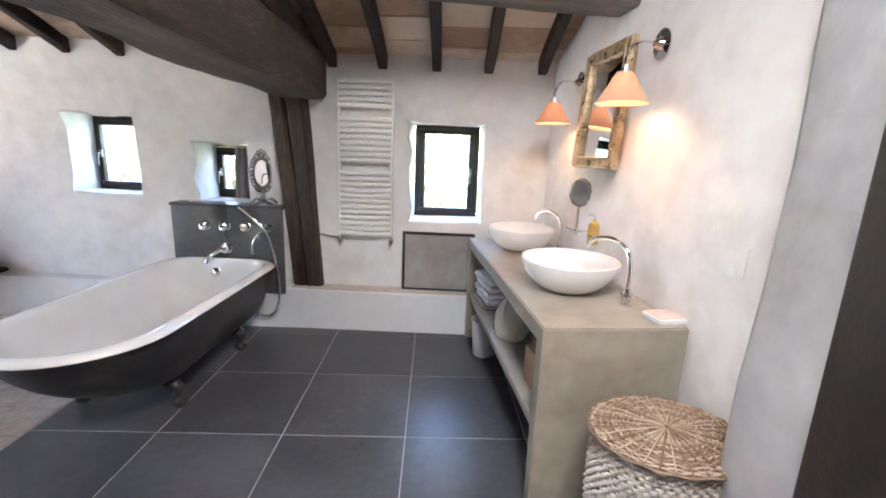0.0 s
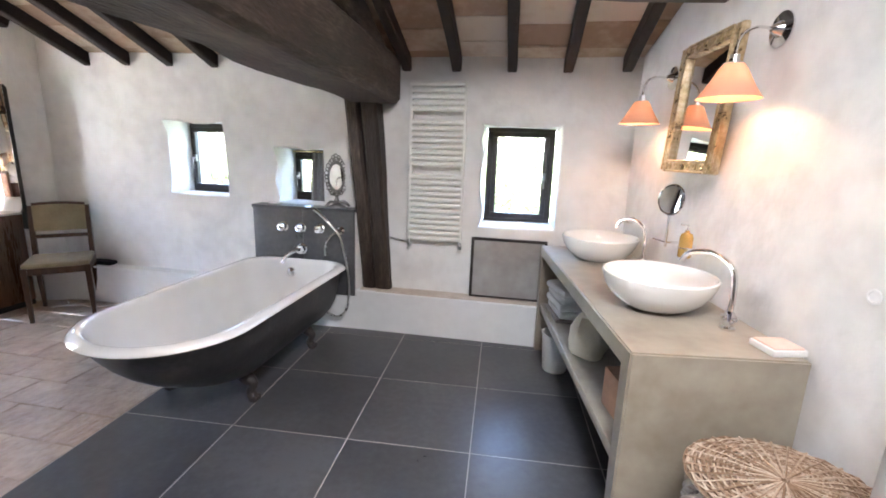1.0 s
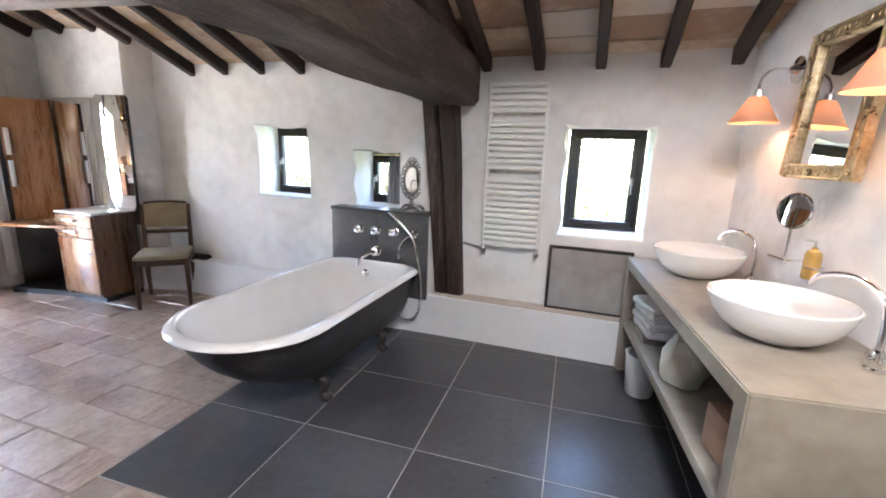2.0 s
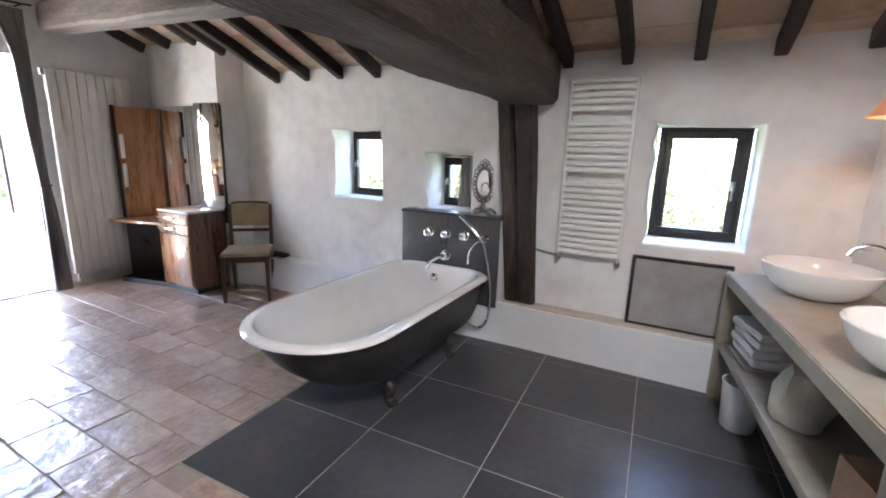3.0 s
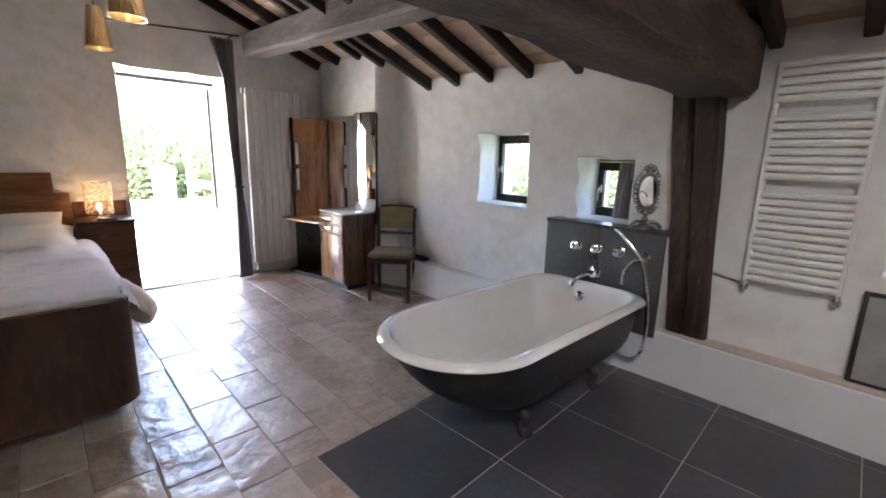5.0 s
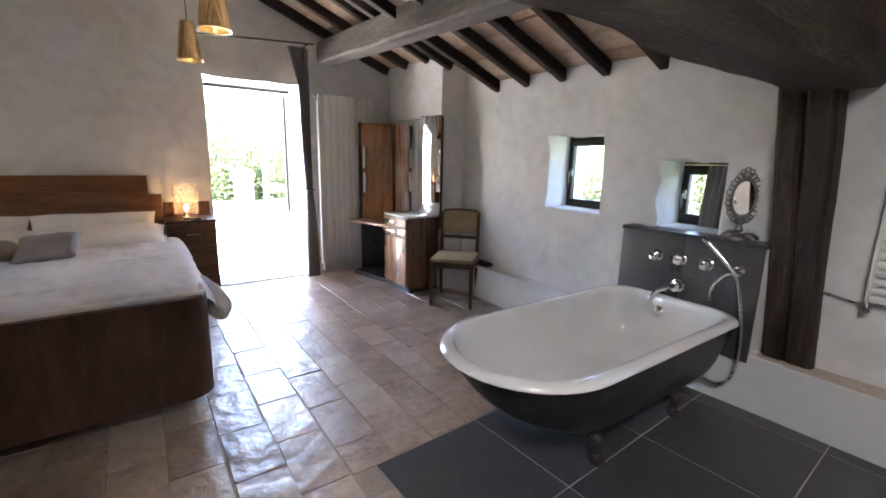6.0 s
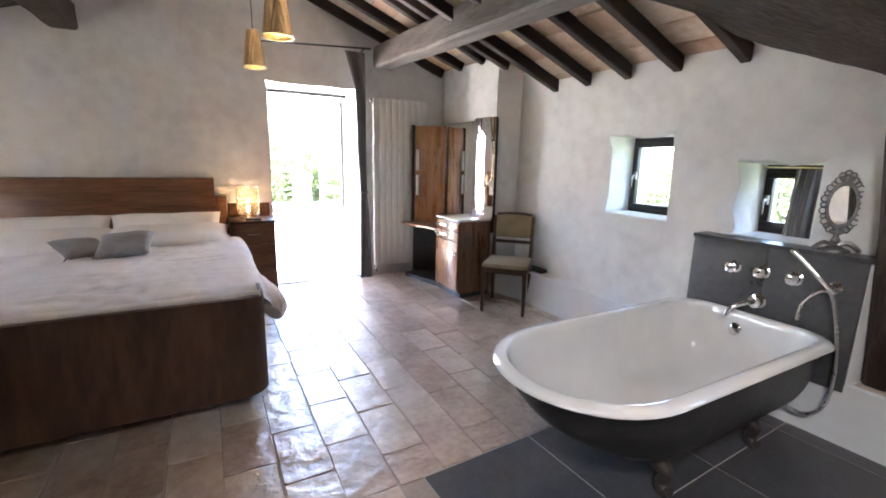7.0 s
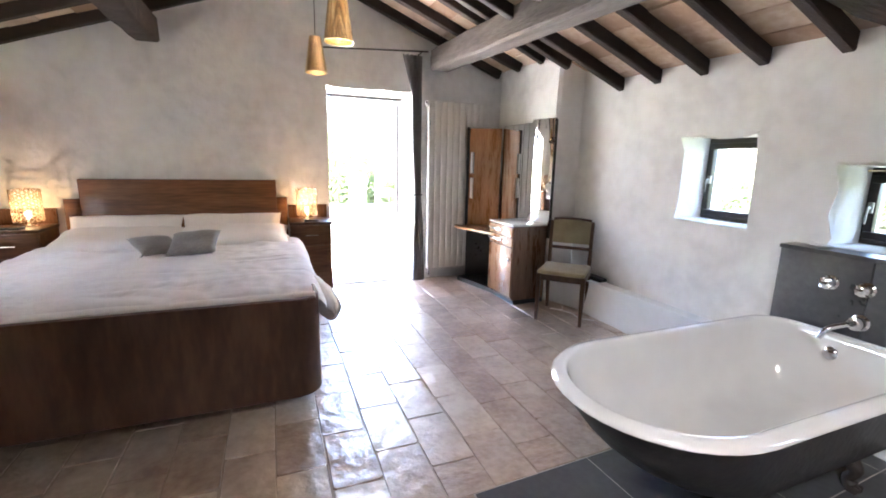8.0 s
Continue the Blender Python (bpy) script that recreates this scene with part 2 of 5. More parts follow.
def loft(bm, rings, close=True, cap0=False, cap1=False):
    rows = [[bm.verts.new(p) for p in r] for r in rings]
    for a, b in zip(rows, rows[1:]):
        k = len(a)
        for i in range(k if close else k - 1):
            j = (i + 1) % k
            bm.faces.new((a[i], a[j], b[j], b[i]))
    if cap0:
        bm.faces.new(rows[0][::-1])
    if cap1:
        bm.faces.new(rows[-1])
    return rows


def lathe(bm, profile, n=32, at=(0, 0, 0), sx=1, sy=1):
    rings = []
    for r, z in profile:
        r = max(r, 0.0004)
        rings.append([(at[0] + sx * r * math.cos(2 * math.pi * i / n), at[1] + sy * r * math.sin(2 * math.pi * i / n), at[2] + z) for i in range(n)])
    loft(bm, rings)


def tube(bm, pts, r, n=8, radii=None):
    pts = [Vector(p) for p in pts]
    rings, side = [], None
    for i, p in enumerate(pts):
        d = (pts[min(i + 1, len(pts) - 1)] - pts[max(i - 1, 0)]).normalized()
        if side is None:
            side = d.orthogonal().normalized()
        side = (side - d * side.dot(d)).normalized()
        up = d.cross(side)
        rr = radii[i] if radii else r
        rings.append([p + (side * math.cos(2 * math.pi * k / n) + up * math.sin(2 * math.pi * k / n)) * rr for k in range(n)])
    loft(bm, rings, cap0=True, cap1=True)


def curve(pts, steps=8):
    """A smooth line through the points."""
    pts = [Vector(p) for p in pts]
    out = []
    for i in range(len(pts) - 1):
        a, b, c, d = pts[max(i - 1, 0)], pts[i], pts[i + 1], pts[min(i + 2, len(pts) - 1)]
        for s in range(steps):
            t = s / steps
            out.append(0.5 * (2 * b + (c - a) * t + (2 * a - 5 * b + 4 * c - d) * t * t + (3 * b - a - 3 * c + d) * t ** 3))
    return out + [pts[-1]]


def ring(bm, center, r, tube_r, axis="z", n=24, k=8, sx=1, sy=1):
    rows = []
    for i in range(n):
        a = 2 * math.pi * i / n
        row = []
        for j in range(k):
            b = 2 * math.pi * j / k
            q = r + tube_r * math.cos(b)
            u, v, w = sx * q * math.cos(a), sy * q * math.sin(a), tube_r * math.sin(b)
            row.append(Vector(center) + Vector({"z": (u, v, w), "y": (u, w, v), "x": (w, u, v)}[axis]))
        rows.append(row)
    loft(bm, rows + [rows[0]])


def part(name, bm, mat, parent=None, label="", smooth=True):
    bmesh.ops.remove_doubles(bm, verts=bm.verts, dist=0.00005)
    bmesh.ops.recalc_face_normals(bm, faces=bm.faces)
    me = bpy.data.meshes.new(name)
    bm.to_mesh(me)
    bm.free()
    me.materials.append(mat)
    if smooth:
        me.shade_smooth()
        me.set_sharp_from_angle(angle=radians(40))
    ob = new(name, me)
    if parent is not None:
        ob.parent = parent
    if label:
        ob["label"] = label
    return ob


def thing(name, m, label, category, group="", kind=""):
    ob = new(name)
    ob.empty_display_size = 0.1
    ob.matrix_world = m
    return tagged(ob, label, category, group, kind)


def solid(name, bm, mat, label, category, group="", kind="", smooth=True):
    return tagged(part(name, bm, mat, None, "", smooth), label, category, group, kind)


def roughen(bm, amount, scale):
    for v in bm.verts:
        v.co += noise.noise_vector(v.co * scale) * amount


def timber(bm, a, b, w, h, steps=14, wear=0.012, seed=0.0, chamfer=0.02):
    """A hewn beam from a to b (middle of its underside), w wide and h high, slightly crooked."""
    a, b = Vector(a), Vector(b)
    d = (b - a).normalized()
    up = Vector((0, 0, 1)) if abs(d.z) < 0.9 else Vector((0, -1, 0))
    side = d.cross(up).normalized()
    up = side.cross(d).normalized()
    c = chamfer
    sec = [(-w / 2 + c, 0), (0, 0), (w / 2 - c, 0), (w / 2, c), (w / 2, h / 2), (w / 2, h - c), (w / 2 - c, h), (-w / 2 + c, h), (-w / 2, h - c), (-w / 2, h / 2), (-w / 2, c)]
    rings = []
    for i in range(steps + 1):
        p = a.lerp(b, i / steps)
        row = []
        for s, u in sec:
            q = p + side * s + up * u
            row.append(q + noise.noise_vector(q * 2.3 + Vector((seed, seed, 0))) * wear + noise.noise_vector(q * 11 + Vector((seed, 0, 0))) * wear * 0.3)
        rings.append(row)
    loft(bm, rings, cap0=True, cap1=True)


# ---------------------------------------------------------------- structure
GABLE, BACK, FRONT, RIDGE = -5.2, 3.25, -2.0, 0.93
V = pose(0.556, 1.412, 0, 0, 0, 6.9)          # the washstand's and the right wall's own axes
RW = 0.575


def lift(x):
    return 0.045 * min(1.0, max(0.0, (-1.4 - x) / 1.6)) + 0.25 * min(1.0, max(0.0, (-3.45 - x) / 0.8))


def roof(x, y):
    """The rafters' underside."""
    z = 2.012 + 0.38 * (3.15 - RIDGE)
    return (z - 0.38 * (y - RIDGE) if y > RIDGE else z - 0.36 * (RIDGE - y)) + lift(x)


def wall_mesh(holes, u0, u1, z0, z1, thick, place, soft=0.02):
    """A wall in its own u and z with openings through it. place(u, depth, z) gives the world point."""
    bm = bmesh.new()
    us, zs = {u0, u1}, {z0, z1}
    for h in holes:
        us |= {h[0], h[1]}
        zs |= {h[2], h[3]}
    us, zs = sorted(us), sorted(zs)

    def split(v, step):
        out = []
        for a, b in zip(v, v[1:]):
            k = max(1, round((b - a) / step))
            out += [a + (b - a) * i / k for i in range(k)]
        return out + [v[-1]]
    us, zs = split(us, 0.12), split(zs, 0.12)

    def inside(u, z):
        return any(h[0] < u < h[1] and h[2] < z < h[3] for h in holes)

    def vert(u, d, z):
        return bm.verts.new((u, d, z))
    nu, nz = len(us) - 1, len(zs) - 1
    full = [[0 <= i < nu and 0 <= j < nz and not inside((us[i] + us[i + 1]) / 2, (zs[j] + zs[j + 1]) / 2) for j in range(nz)] for i in range(nu)]
    for i in range(nu):
        for j in range(nz):
            if not full[i][j]:
                continue
            a, b, c, d = us[i], us[i + 1], zs[j], zs[j + 1]
            for dep in (0, thick):
                bm.faces.new([vert(a, dep, c), vert(b, dep, c), vert(b, dep, d), vert(a, dep, d)])
            for di, dj, e in ((-1, 0, (a, c, a, d)), (1, 0, (b, c, b, d)), (0, -1, (a, c, b, c)), (0, 1, (a, d, b, d))):
                ii, jj = i + di, j + dj
                if not (0 <= ii < nu and 0 <= jj < nz and full[ii][jj]):
                    cuts = [thick * q / 3 for q in range(4)]
                    for q0, q1 in zip(cuts, cuts[1:]):
                        bm.faces.new([vert(e[0], q0, e[1]), vert(e[2], q0, e[3]), vert(e[2], q1, e[3]), vert(e[0], q1, e[1])])
    bmesh.ops.remove_doubles(bm, verts=bm.verts, dist=0.0002)
    lip = [e for e in bm.edges if all(abs(v.co.y) < 0.001 and v.co.z > 0.01 for v in e.verts) and any(h[0] - 0.01 < (e.verts[0].co.x + e.verts[1].co.x) / 2 < h[1] + 0.01 and h[2] - 0.01 < (e.verts[0].co.z + e.verts[1].co.z) / 2 < h[3] + 0.01 for h in holes)
           and len(e.link_faces) == 2 and e.calc_face_angle(0) > 1]
    if lip:
        bmesh.ops.bevel(bm, geom=lip, offset=soft, segments=5, affect="EDGES", profile=0.5, loop_slide=True, clamp_overlap=True)
    for v in bm.verts:
        v.co = place(*v.co)
    return bm


def uneven(bm, amount=0.012, scale=1.5):
    for v in bm.verts:
        v.co += noise.noise_vector(v.co * scale) * amount + noise.noise_vector(v.co * scale * 3) * amount * 0.2


def under_roof(bm):
    for v in bm.verts:
        v.co.z = min(v.co.z, roof(v.co.x, v.co.y) + 0.12)


WIN_A = (-0.13, 0.43, 0.88, 1.62)
WIN_B = (-2.75, -2.22, 1.0, 1.60)
WIN_C = (-1.77, -1.36, 0.965, 1.405)
bm = wall_mesh([WIN_A, WIN_B, WIN_C], -5.3, 1.3, -0.3, 2.5, 0.5, lambda u, d, z: (u, BACK + d, z))
under_roof(bm)
uneven(bm)
wall = solid("wall_north", bm, PLASTER, "uneven white lime plaster wall with three deep windows", "wall", kind="structure")
wall.data.set_sharp_from_angle(angle=radians(14))

bm = wall_mesh([(0.995, 1.955, 0.0, 2.15)], FRONT - 0.4, BACK + 0.4, -0.3, 3.36, 0.42, lambda u, d, z: (GABLE - d, u, z), 0.01)
under_roof(bm)
uneven(bm, 0.008)
wall = solid("wall_west", bm, PLASTER, "white plaster gable wall with an open terrace door", "wall", kind="structure")
wall.data.set_sharp_from_angle(angle=radians(14))


def right_place(u, d, z):
    return V @ Vector((RW + d, u, z))


bm = wall_mesh([], -0.5, 2.4, -0.3, 2.95, 0.4, right_place)
under_roof(bm)
uneven(bm, 0.008)
solid("wall_east", bm, PLASTER, "white plaster wall lit by two wall lamps", "wall", kind="structure")

# the opening is unseen, added to bring daylight to the bed and gable
bm = wall_mesh([(-4.0, -3.4, 0.9, 1.4)], -5.6, 1.5, -0.3, 2.0, 0.42, lambda u, d, z: (u, FRONT - d, z))
under_roof(bm)
solid("wall_south", bm, PLASTER, "white plaster wall under the low eave with an opening added for light", "wall", kind="structure")

# pier whose shaded face is imitated by a darker plaster colour
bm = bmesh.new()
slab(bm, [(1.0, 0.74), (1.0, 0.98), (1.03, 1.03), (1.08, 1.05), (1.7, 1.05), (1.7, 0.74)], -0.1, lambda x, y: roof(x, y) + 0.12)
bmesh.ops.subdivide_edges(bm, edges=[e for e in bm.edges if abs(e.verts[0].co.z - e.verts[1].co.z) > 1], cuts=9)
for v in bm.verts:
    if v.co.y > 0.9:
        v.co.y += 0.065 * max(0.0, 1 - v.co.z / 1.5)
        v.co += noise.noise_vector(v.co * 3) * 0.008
solid("wall_pier", bm, SHADED_PLASTER, "rounded plaster pier beside the washstand wall, coloured grey as if shaded", "wall", kind="structure")
bm = wall_mesh([], -2.3, 0.44, -0.3, 2.95, 0.4, lambda u, d, z: (1.0 + d, u, z))
under_roof(bm)
solid("wall_south_east", bm, PLASTER, "plain white plaster wall", "wall", kind="structure")
bm = bmesh.new()
box(bm, (0.95, 0.44, 0), (1.1, 0.74, 2.6), 0.01)
solid("door_frame", bm, FRAME_WOOD, "dark stained wooden door frame at a plaster pier", "door frame", kind="structure")

bm = bmesh.new()
slab(bm, [(-5.2, 3.05), (-3.98, 3.0), (-3.96, 3.03), (-3.9, 3.3), (-5.2, 3.3)], -0.1, lambda x, y: roof(x, y) + 0.11)
bmesh.ops.subdivide_edges(bm, edges=bm.edges, cuts=8, use_grid_fill=True)
uneven(bm, 0.01)
solid("wall_corner_pier", bm, PLASTER, "white plaster pier filling the room corner", "wall", kind="structure")

# stepped ledge along the back wall
bm = bmesh.new()
slab(bm, [(-3.95, 3.05), (-3.6, 3.14), (-3.0, 3.13), (0.5, 3.13), (0.5, 3.4), (-3.95, 3.4)], -0.1, 0.33)
bmesh.ops.bevel(bm, geom=[e for e in bm.edges if all(v.co.z > 0.3 and v.co.y < 3.2 for v in e.verts)], offset=0.02, segments=3, affect="EDGES")
step = solid("ledge", bm, STEP_PAINT, "low white plastered ledge along the wall", "ledge", kind="structure")
bm = bmesh.new()
box(bm, (-1.03, 3.142, 0.32), (0.5, 3.3, 0.335), 0.003)
part("ledge_top", bm, LEDGE, step, "worn beige ledge surface")

# subfloors
bm = bmesh.new()
slab(bm, [(-5.62, -2.4), (1.7, -2.4), (1.7, 3.7), (-5.62, 3.7)], -0.2, -0.005)
floor = solid("floor", bm, GROUT, "floor of worn waxed terracotta tiles laid in rows", "floor", kind="structure")
SLATE_X, SLATE_Y, SLATE_W, SLATE_TURN = -1.785, 1.15, 0.610, 2.5
bm = bmesh.new()
box(bm, (-0.003, -0.003, -0.05), (3.2, 1.95, -0.0005), 0, pose(SLATE_X, SLATE_Y, 0, 0, 0, SLATE_TURN))
slate_floor = solid("slate_floor", bm, SLATE_GROUT, "large black slate tiles with pale joints", "floor", kind="structure")

# roof
bm = bmesh.new()
slab(bm, [(-5.62, RIDGE), (1.7, RIDGE), (1.7, 3.8), (-5.62, 3.8)], lambda x, y: roof(x, y) + 0.15, lambda x, y: roof(x, y) + 0.27)
SKY_X0, SKY_X1, SKY_Y0, SKY_Y1 = 0.11, 0.77, -0.2, 0.66      # opening cut for the added roof window
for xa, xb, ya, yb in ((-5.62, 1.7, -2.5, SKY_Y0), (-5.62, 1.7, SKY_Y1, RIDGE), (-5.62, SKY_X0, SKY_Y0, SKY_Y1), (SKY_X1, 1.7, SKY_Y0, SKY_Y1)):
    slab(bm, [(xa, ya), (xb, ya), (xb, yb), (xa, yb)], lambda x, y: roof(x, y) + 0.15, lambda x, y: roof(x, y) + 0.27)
solid("roof", bm, GROUT, "sloping roof above the rafters", "roof", kind="structure")

RAFTERS = [1.58, 1.20, 0.822, 0.438, 0.058, -0.33, -0.70, -1.06, -1.44, -1.83, -2.25, -2.648, -3.043, -3.425, -3.84, -4.26, -4.71, -5.16]
bm = bmesh.new()
rng = random.Random(4)
for x0, x1 in zip(RAFTERS, RAFTERS[1:]):
    a, b = x1 + 0.004, x0 - 0.004
    for lo, hi in ((FRONT - 0.05, RIDGE), (RIDGE, BACK + 0.1)):
        y = lo - rng.uniform(0, 0.1)
        while y < hi - 0.02:
            y1 = min(hi, y + rng.uniform(0.20, 0.25))
            ya = max(y, lo)
            s = rng.uniform(-0.006, 0.006)
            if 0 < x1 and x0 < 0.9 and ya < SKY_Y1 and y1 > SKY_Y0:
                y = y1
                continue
            slab(bm, [(b, ya + 0.004), (b, y1 - 0.004), (a, y1 - 0.004), (a, ya + 0.004)],
                 lambda x, yy: roof(x, yy) + 0.098 + s, lambda x, yy: roof(x, yy) + 0.15)
            y = y1
solid("ceiling", bm, CEIL_TILE, "sloping ceiling of pale old clay tiles between rafters", "ceiling", kind="structure", smooth=False)

for i, x in enumerate(RAFTERS):
    for lo, hi in ((BACK + 0.02, RIDGE), (FRONT, RIDGE)):
        if x < -3.5 and lo > 0:
            lo = 2.99
        if abs(x - 0.44) < 0.01 and lo < 0:
            hi = SKY_Y0 - 0.1
        bm = bmesh.new()
        timber(bm, (x, lo, roof(x, lo)), (x, hi, roof(x, hi)), 0.066, 0.098, 10, 0.008, i * 3.1, 0.008)
        solid("rafter", bm, RAFTER_WOOD, "dark brown wooden roof rafter", "rafter", "rafters", "structure")

# unseen roof window, added to house the fill lamp; its blind blocks the sun
added_skylight = thing("added_roof_window", pose(0, 0, 0), "added roof window, out of view, framed white behind a drawn cotton blind", "window", kind="structure")
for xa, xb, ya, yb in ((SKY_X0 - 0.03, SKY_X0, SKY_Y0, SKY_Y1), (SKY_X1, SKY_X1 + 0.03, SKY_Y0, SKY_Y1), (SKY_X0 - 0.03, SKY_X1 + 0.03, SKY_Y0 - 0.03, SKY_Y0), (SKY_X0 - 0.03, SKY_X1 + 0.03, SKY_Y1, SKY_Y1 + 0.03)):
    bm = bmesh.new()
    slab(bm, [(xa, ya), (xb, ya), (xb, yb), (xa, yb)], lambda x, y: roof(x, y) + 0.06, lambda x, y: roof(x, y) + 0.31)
    part("frame_bar", bm, WHITE_METAL, added_skylight)
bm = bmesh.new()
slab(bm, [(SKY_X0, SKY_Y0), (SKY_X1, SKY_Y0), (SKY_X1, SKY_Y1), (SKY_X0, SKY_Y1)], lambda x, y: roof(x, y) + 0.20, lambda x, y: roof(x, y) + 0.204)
part("blind", bm, BLIND, added_skylight, "added white cotton blind that keeps the sun out")

bm = bmesh.new()
timber(bm, (-0.92, 3.2, 1.745), (-0.90, FRONT, 1.80), 0.36, 0.32, 26, 0.02, 5.0, 0.03)
solid("tie_beam", bm, DARK_WOOD, "massive hewn dark oak tie beam", "beam", kind="structure")
bm = bmesh.new()
timber(bm, (-0.88, 3.12, 1.83), (-0.88, RIDGE, roof(0, RIDGE) - 0.20), 0.22, 0.2, 14, 0.015, 9.0)
solid("principal_rafter", bm, DARK_WOOD, "dark oak principal rafter rising from the tie beam", "beam", kind="structure")
bm = bmesh.new()
timber(bm, (1.5, 2.26, 2.08), (-5.19, 2.26, 2.395), 0.22, 0.23, 30, 0.012, 2.0)
solid("purlin", bm, GREY_WOOD, "grey weathered squared purlin beam", "beam", "purlins", "structure")
bm = bmesh.new()
timber(bm, (1.0, -0.35, 2.10), (-5.19, -0.55, 2.38), 0.2, 0.22, 24, 0.015, 7.0)
solid("purlin", bm, DARK_WOOD, "dark squared purlin beam", "beam", "purlins", "structure")

post = thing("post", pose(0, 0, 0), "leaning dark oak post made of two timbers", "post", kind="structure")
for k, (b0, t0) in enumerate((((-0.965, 3.42, 0.337), (-1.07, 3.33, 1.80)), ((-0.862, 3.42, 0.337), (-0.935, 3.33, 1.80)))):
    bm = bmesh.new()
    timber(bm, (b0[0], b0[1] - 0.07, b0[2]), (t0[0], t0[1] - 0.07, t0[2]), 0.105 + 0.02 * k, 0.17, 16, 0.012, 3.0 + 8 * k)
    part("timber", bm, POST_WOOD, post)


# ---------------------------------------------------------------- windows and door
def window(name, x0, x1, z0, z1, y, handle_x, label):
    w = thing(name, pose(0, y, 0), label, "window", kind="structure")
    f = 0.045
    for nm, lo, hi in (("frame_rail", (x0, -0.03, z1 - f), (x1, 0.03, z1)), ("frame_rail", (x0, -0.03, z0), (x1, 0.03, z0 + f)),
                       ("frame_stile", (x0, -0.03, z0 + f), (x0 + f, 0.03, z1 - f)), ("frame_stile", (x1 - f, -0.03, z0 + f), (x1, 0.03, z1 - f))):
        bm = bmesh.new()
        box(bm, lo, hi, 0.004)
        part(nm, bm, FRAME_WOOD, w)
    s = f
    g = 0.04
    for nm, lo, hi in (("sash_rail", (x0 + s, -0.045, z1 - s - g), (x1 - s, 0.0, z1 - s)), ("sash_rail", (x0 + s, -0.045, z0 + s), (x1 - s, 0.0, z0 + s + g)),
                       ("sash_stile", (x0 + s, -0.045, z0 + s + g), (x0 + s + g, 0.0, z1 - s - g)), ("sash_stile", (x1 - s - g, -0.045, z0 + s + g), (x1 - s, 0.0, z1 - s - g))):
        bm = bmesh.new()
        box(bm, lo, hi, 0.005)
        part(nm, bm, FRAME_WOOD, w)
    bm = bmesh.new()
    box(bm, (x0 + s + g, -0.025, z0 + s + g), (x1 - s - g, -0.019, z1 - s - g))
    p = part("pane", bm, GLASS, w)
    p.visible_shadow = False
    bm = bmesh.new()
    zc = (z0 + z1) / 2
    tube(bm, [(handle_x, -0.045, zc), (handle_x, -0.085, zc), (handle_x, -0.09, zc - 0.02), (handle_x, -0.09, zc - 0.09)], 0.008)
    lathe(bm, [(0, -0.03), (0.014, -0.03), (0.014, 0.03), (0, 0.03)], 10, (handle_x, -0.052, zc))
    part("handle", bm, PEWTER, w, "small metal window handle")
    return w


window("window_1", -0.115, 0.415, 0.865, 1.635, 3.62, 0.345, "dark wooden casement window set deep in white plaster")
window("window_2", -2.78, -2.2, 0.985, 1.605, 3.56, -2.70, "small dark wooden window in a deep splayed recess")
wc = window("window_3", -1.80, -1.33, 0.955, 1.40, 3.60, -1.735, "tiny dark wooden window with a half-drawn curtain")


def pleats(bm, u0, u1, z0, z1, depth, waves, place, gather=1.0, cols=60, rows=14):
    rings = []
    for j in range(rows + 1):
        t = j / rows
        z = z1 + (z0 - z1) * t
        row = []
        for i in range(cols + 1):
            s = i / cols
            c = (u0 + u1) / 2
            u = c + (u0 + (u1 - u0) * s - c) * (1 + (gather - 1) * math.sin(math.pi * min(1, t * 1.0)))
            d = depth * math.sin(2 * math.pi * waves * s + 0.8 * math.sin(3 * t)) * (0.7 + 0.3 * math.sin(5 * s + 2 * t))
            row.append(place(u, d, z))
        rings.append(row)
    loft(bm, rings, close=False)
    bmesh.ops.solidify(bm, geom=bm.faces, thickness=0.004)


bm = bmesh.new()
pleats(bm, -1.58, -1.385, 0.972, 1.375, 0.012, 5, lambda u, d, z: (u + 0.05 * (1.375 - z) * -1.0 * (1 if u < -1.48 else 0.2), 3.50 + d, z))
solid("window_curtain", bm, CURTAIN, "short grey gathered curtain covering half a tiny window", "curtain")
bm = bmesh.new()
tube(bm, [(-1.76, 3.51, 1.382), (-1.37, 3.51, 1.382)], 0.006)
solid("curtain_rod", bm, BRASS, "thin brass curtain rod in a window recess", "curtain rod")

# terrace door, swung outwards
door = thing("door_1", pose(GABLE - 0.40, 1.905, 0, 0, 0, 97), "white glazed terrace door standing open outwards", "door", kind="structure")
for nm, lo, hi in (("door_stile", (-0.02, 0, 0.02), (0.02, 0.09, 2.08)), ("door_stile", (-0.02, 0.76, 0.02), (0.02, 0.85, 2.08)),
                   ("door_rail", (-0.02, 0.09, 0.02), (0.02, 0.76, 0.32)), ("door_rail", (-0.02, 0.09, 1.97), (0.02, 0.76, 2.08)), ("door_rail", (-0.02, 0.09, 0.95), (0.02, 0.76, 1.03))):
    bm = bmesh.new()
    box(bm, lo, hi, 0.004)
    part(nm, bm, WHITE_METAL, door)
for z0, z1 in ((0.32, 0.95), (1.03, 1.97)):
    bm = bmesh.new()
    box(bm, (-0.003, 0.09, z0), (0.003, 0.76, z1))
    p = part("pane", bm, GLASS, door)
    p.visible_shadow = False
bm = bmesh.new()
tube(bm, [(-0.02, 0.80, 1.0), (-0.06, 0.80, 1.0), (-0.07, 0.78, 1.0), (-0.07, 0.69, 1.0)], 0.009)
part("door_handle", bm, STEEL, door)
bm = bmesh.new()
box(bm, (-0.042, 0.0, 0.72), (-0.0205, 0.022, 2.06), 0.002)
part("door_seal", bm, FRAME_WOOD, door, "dark rubber seal")
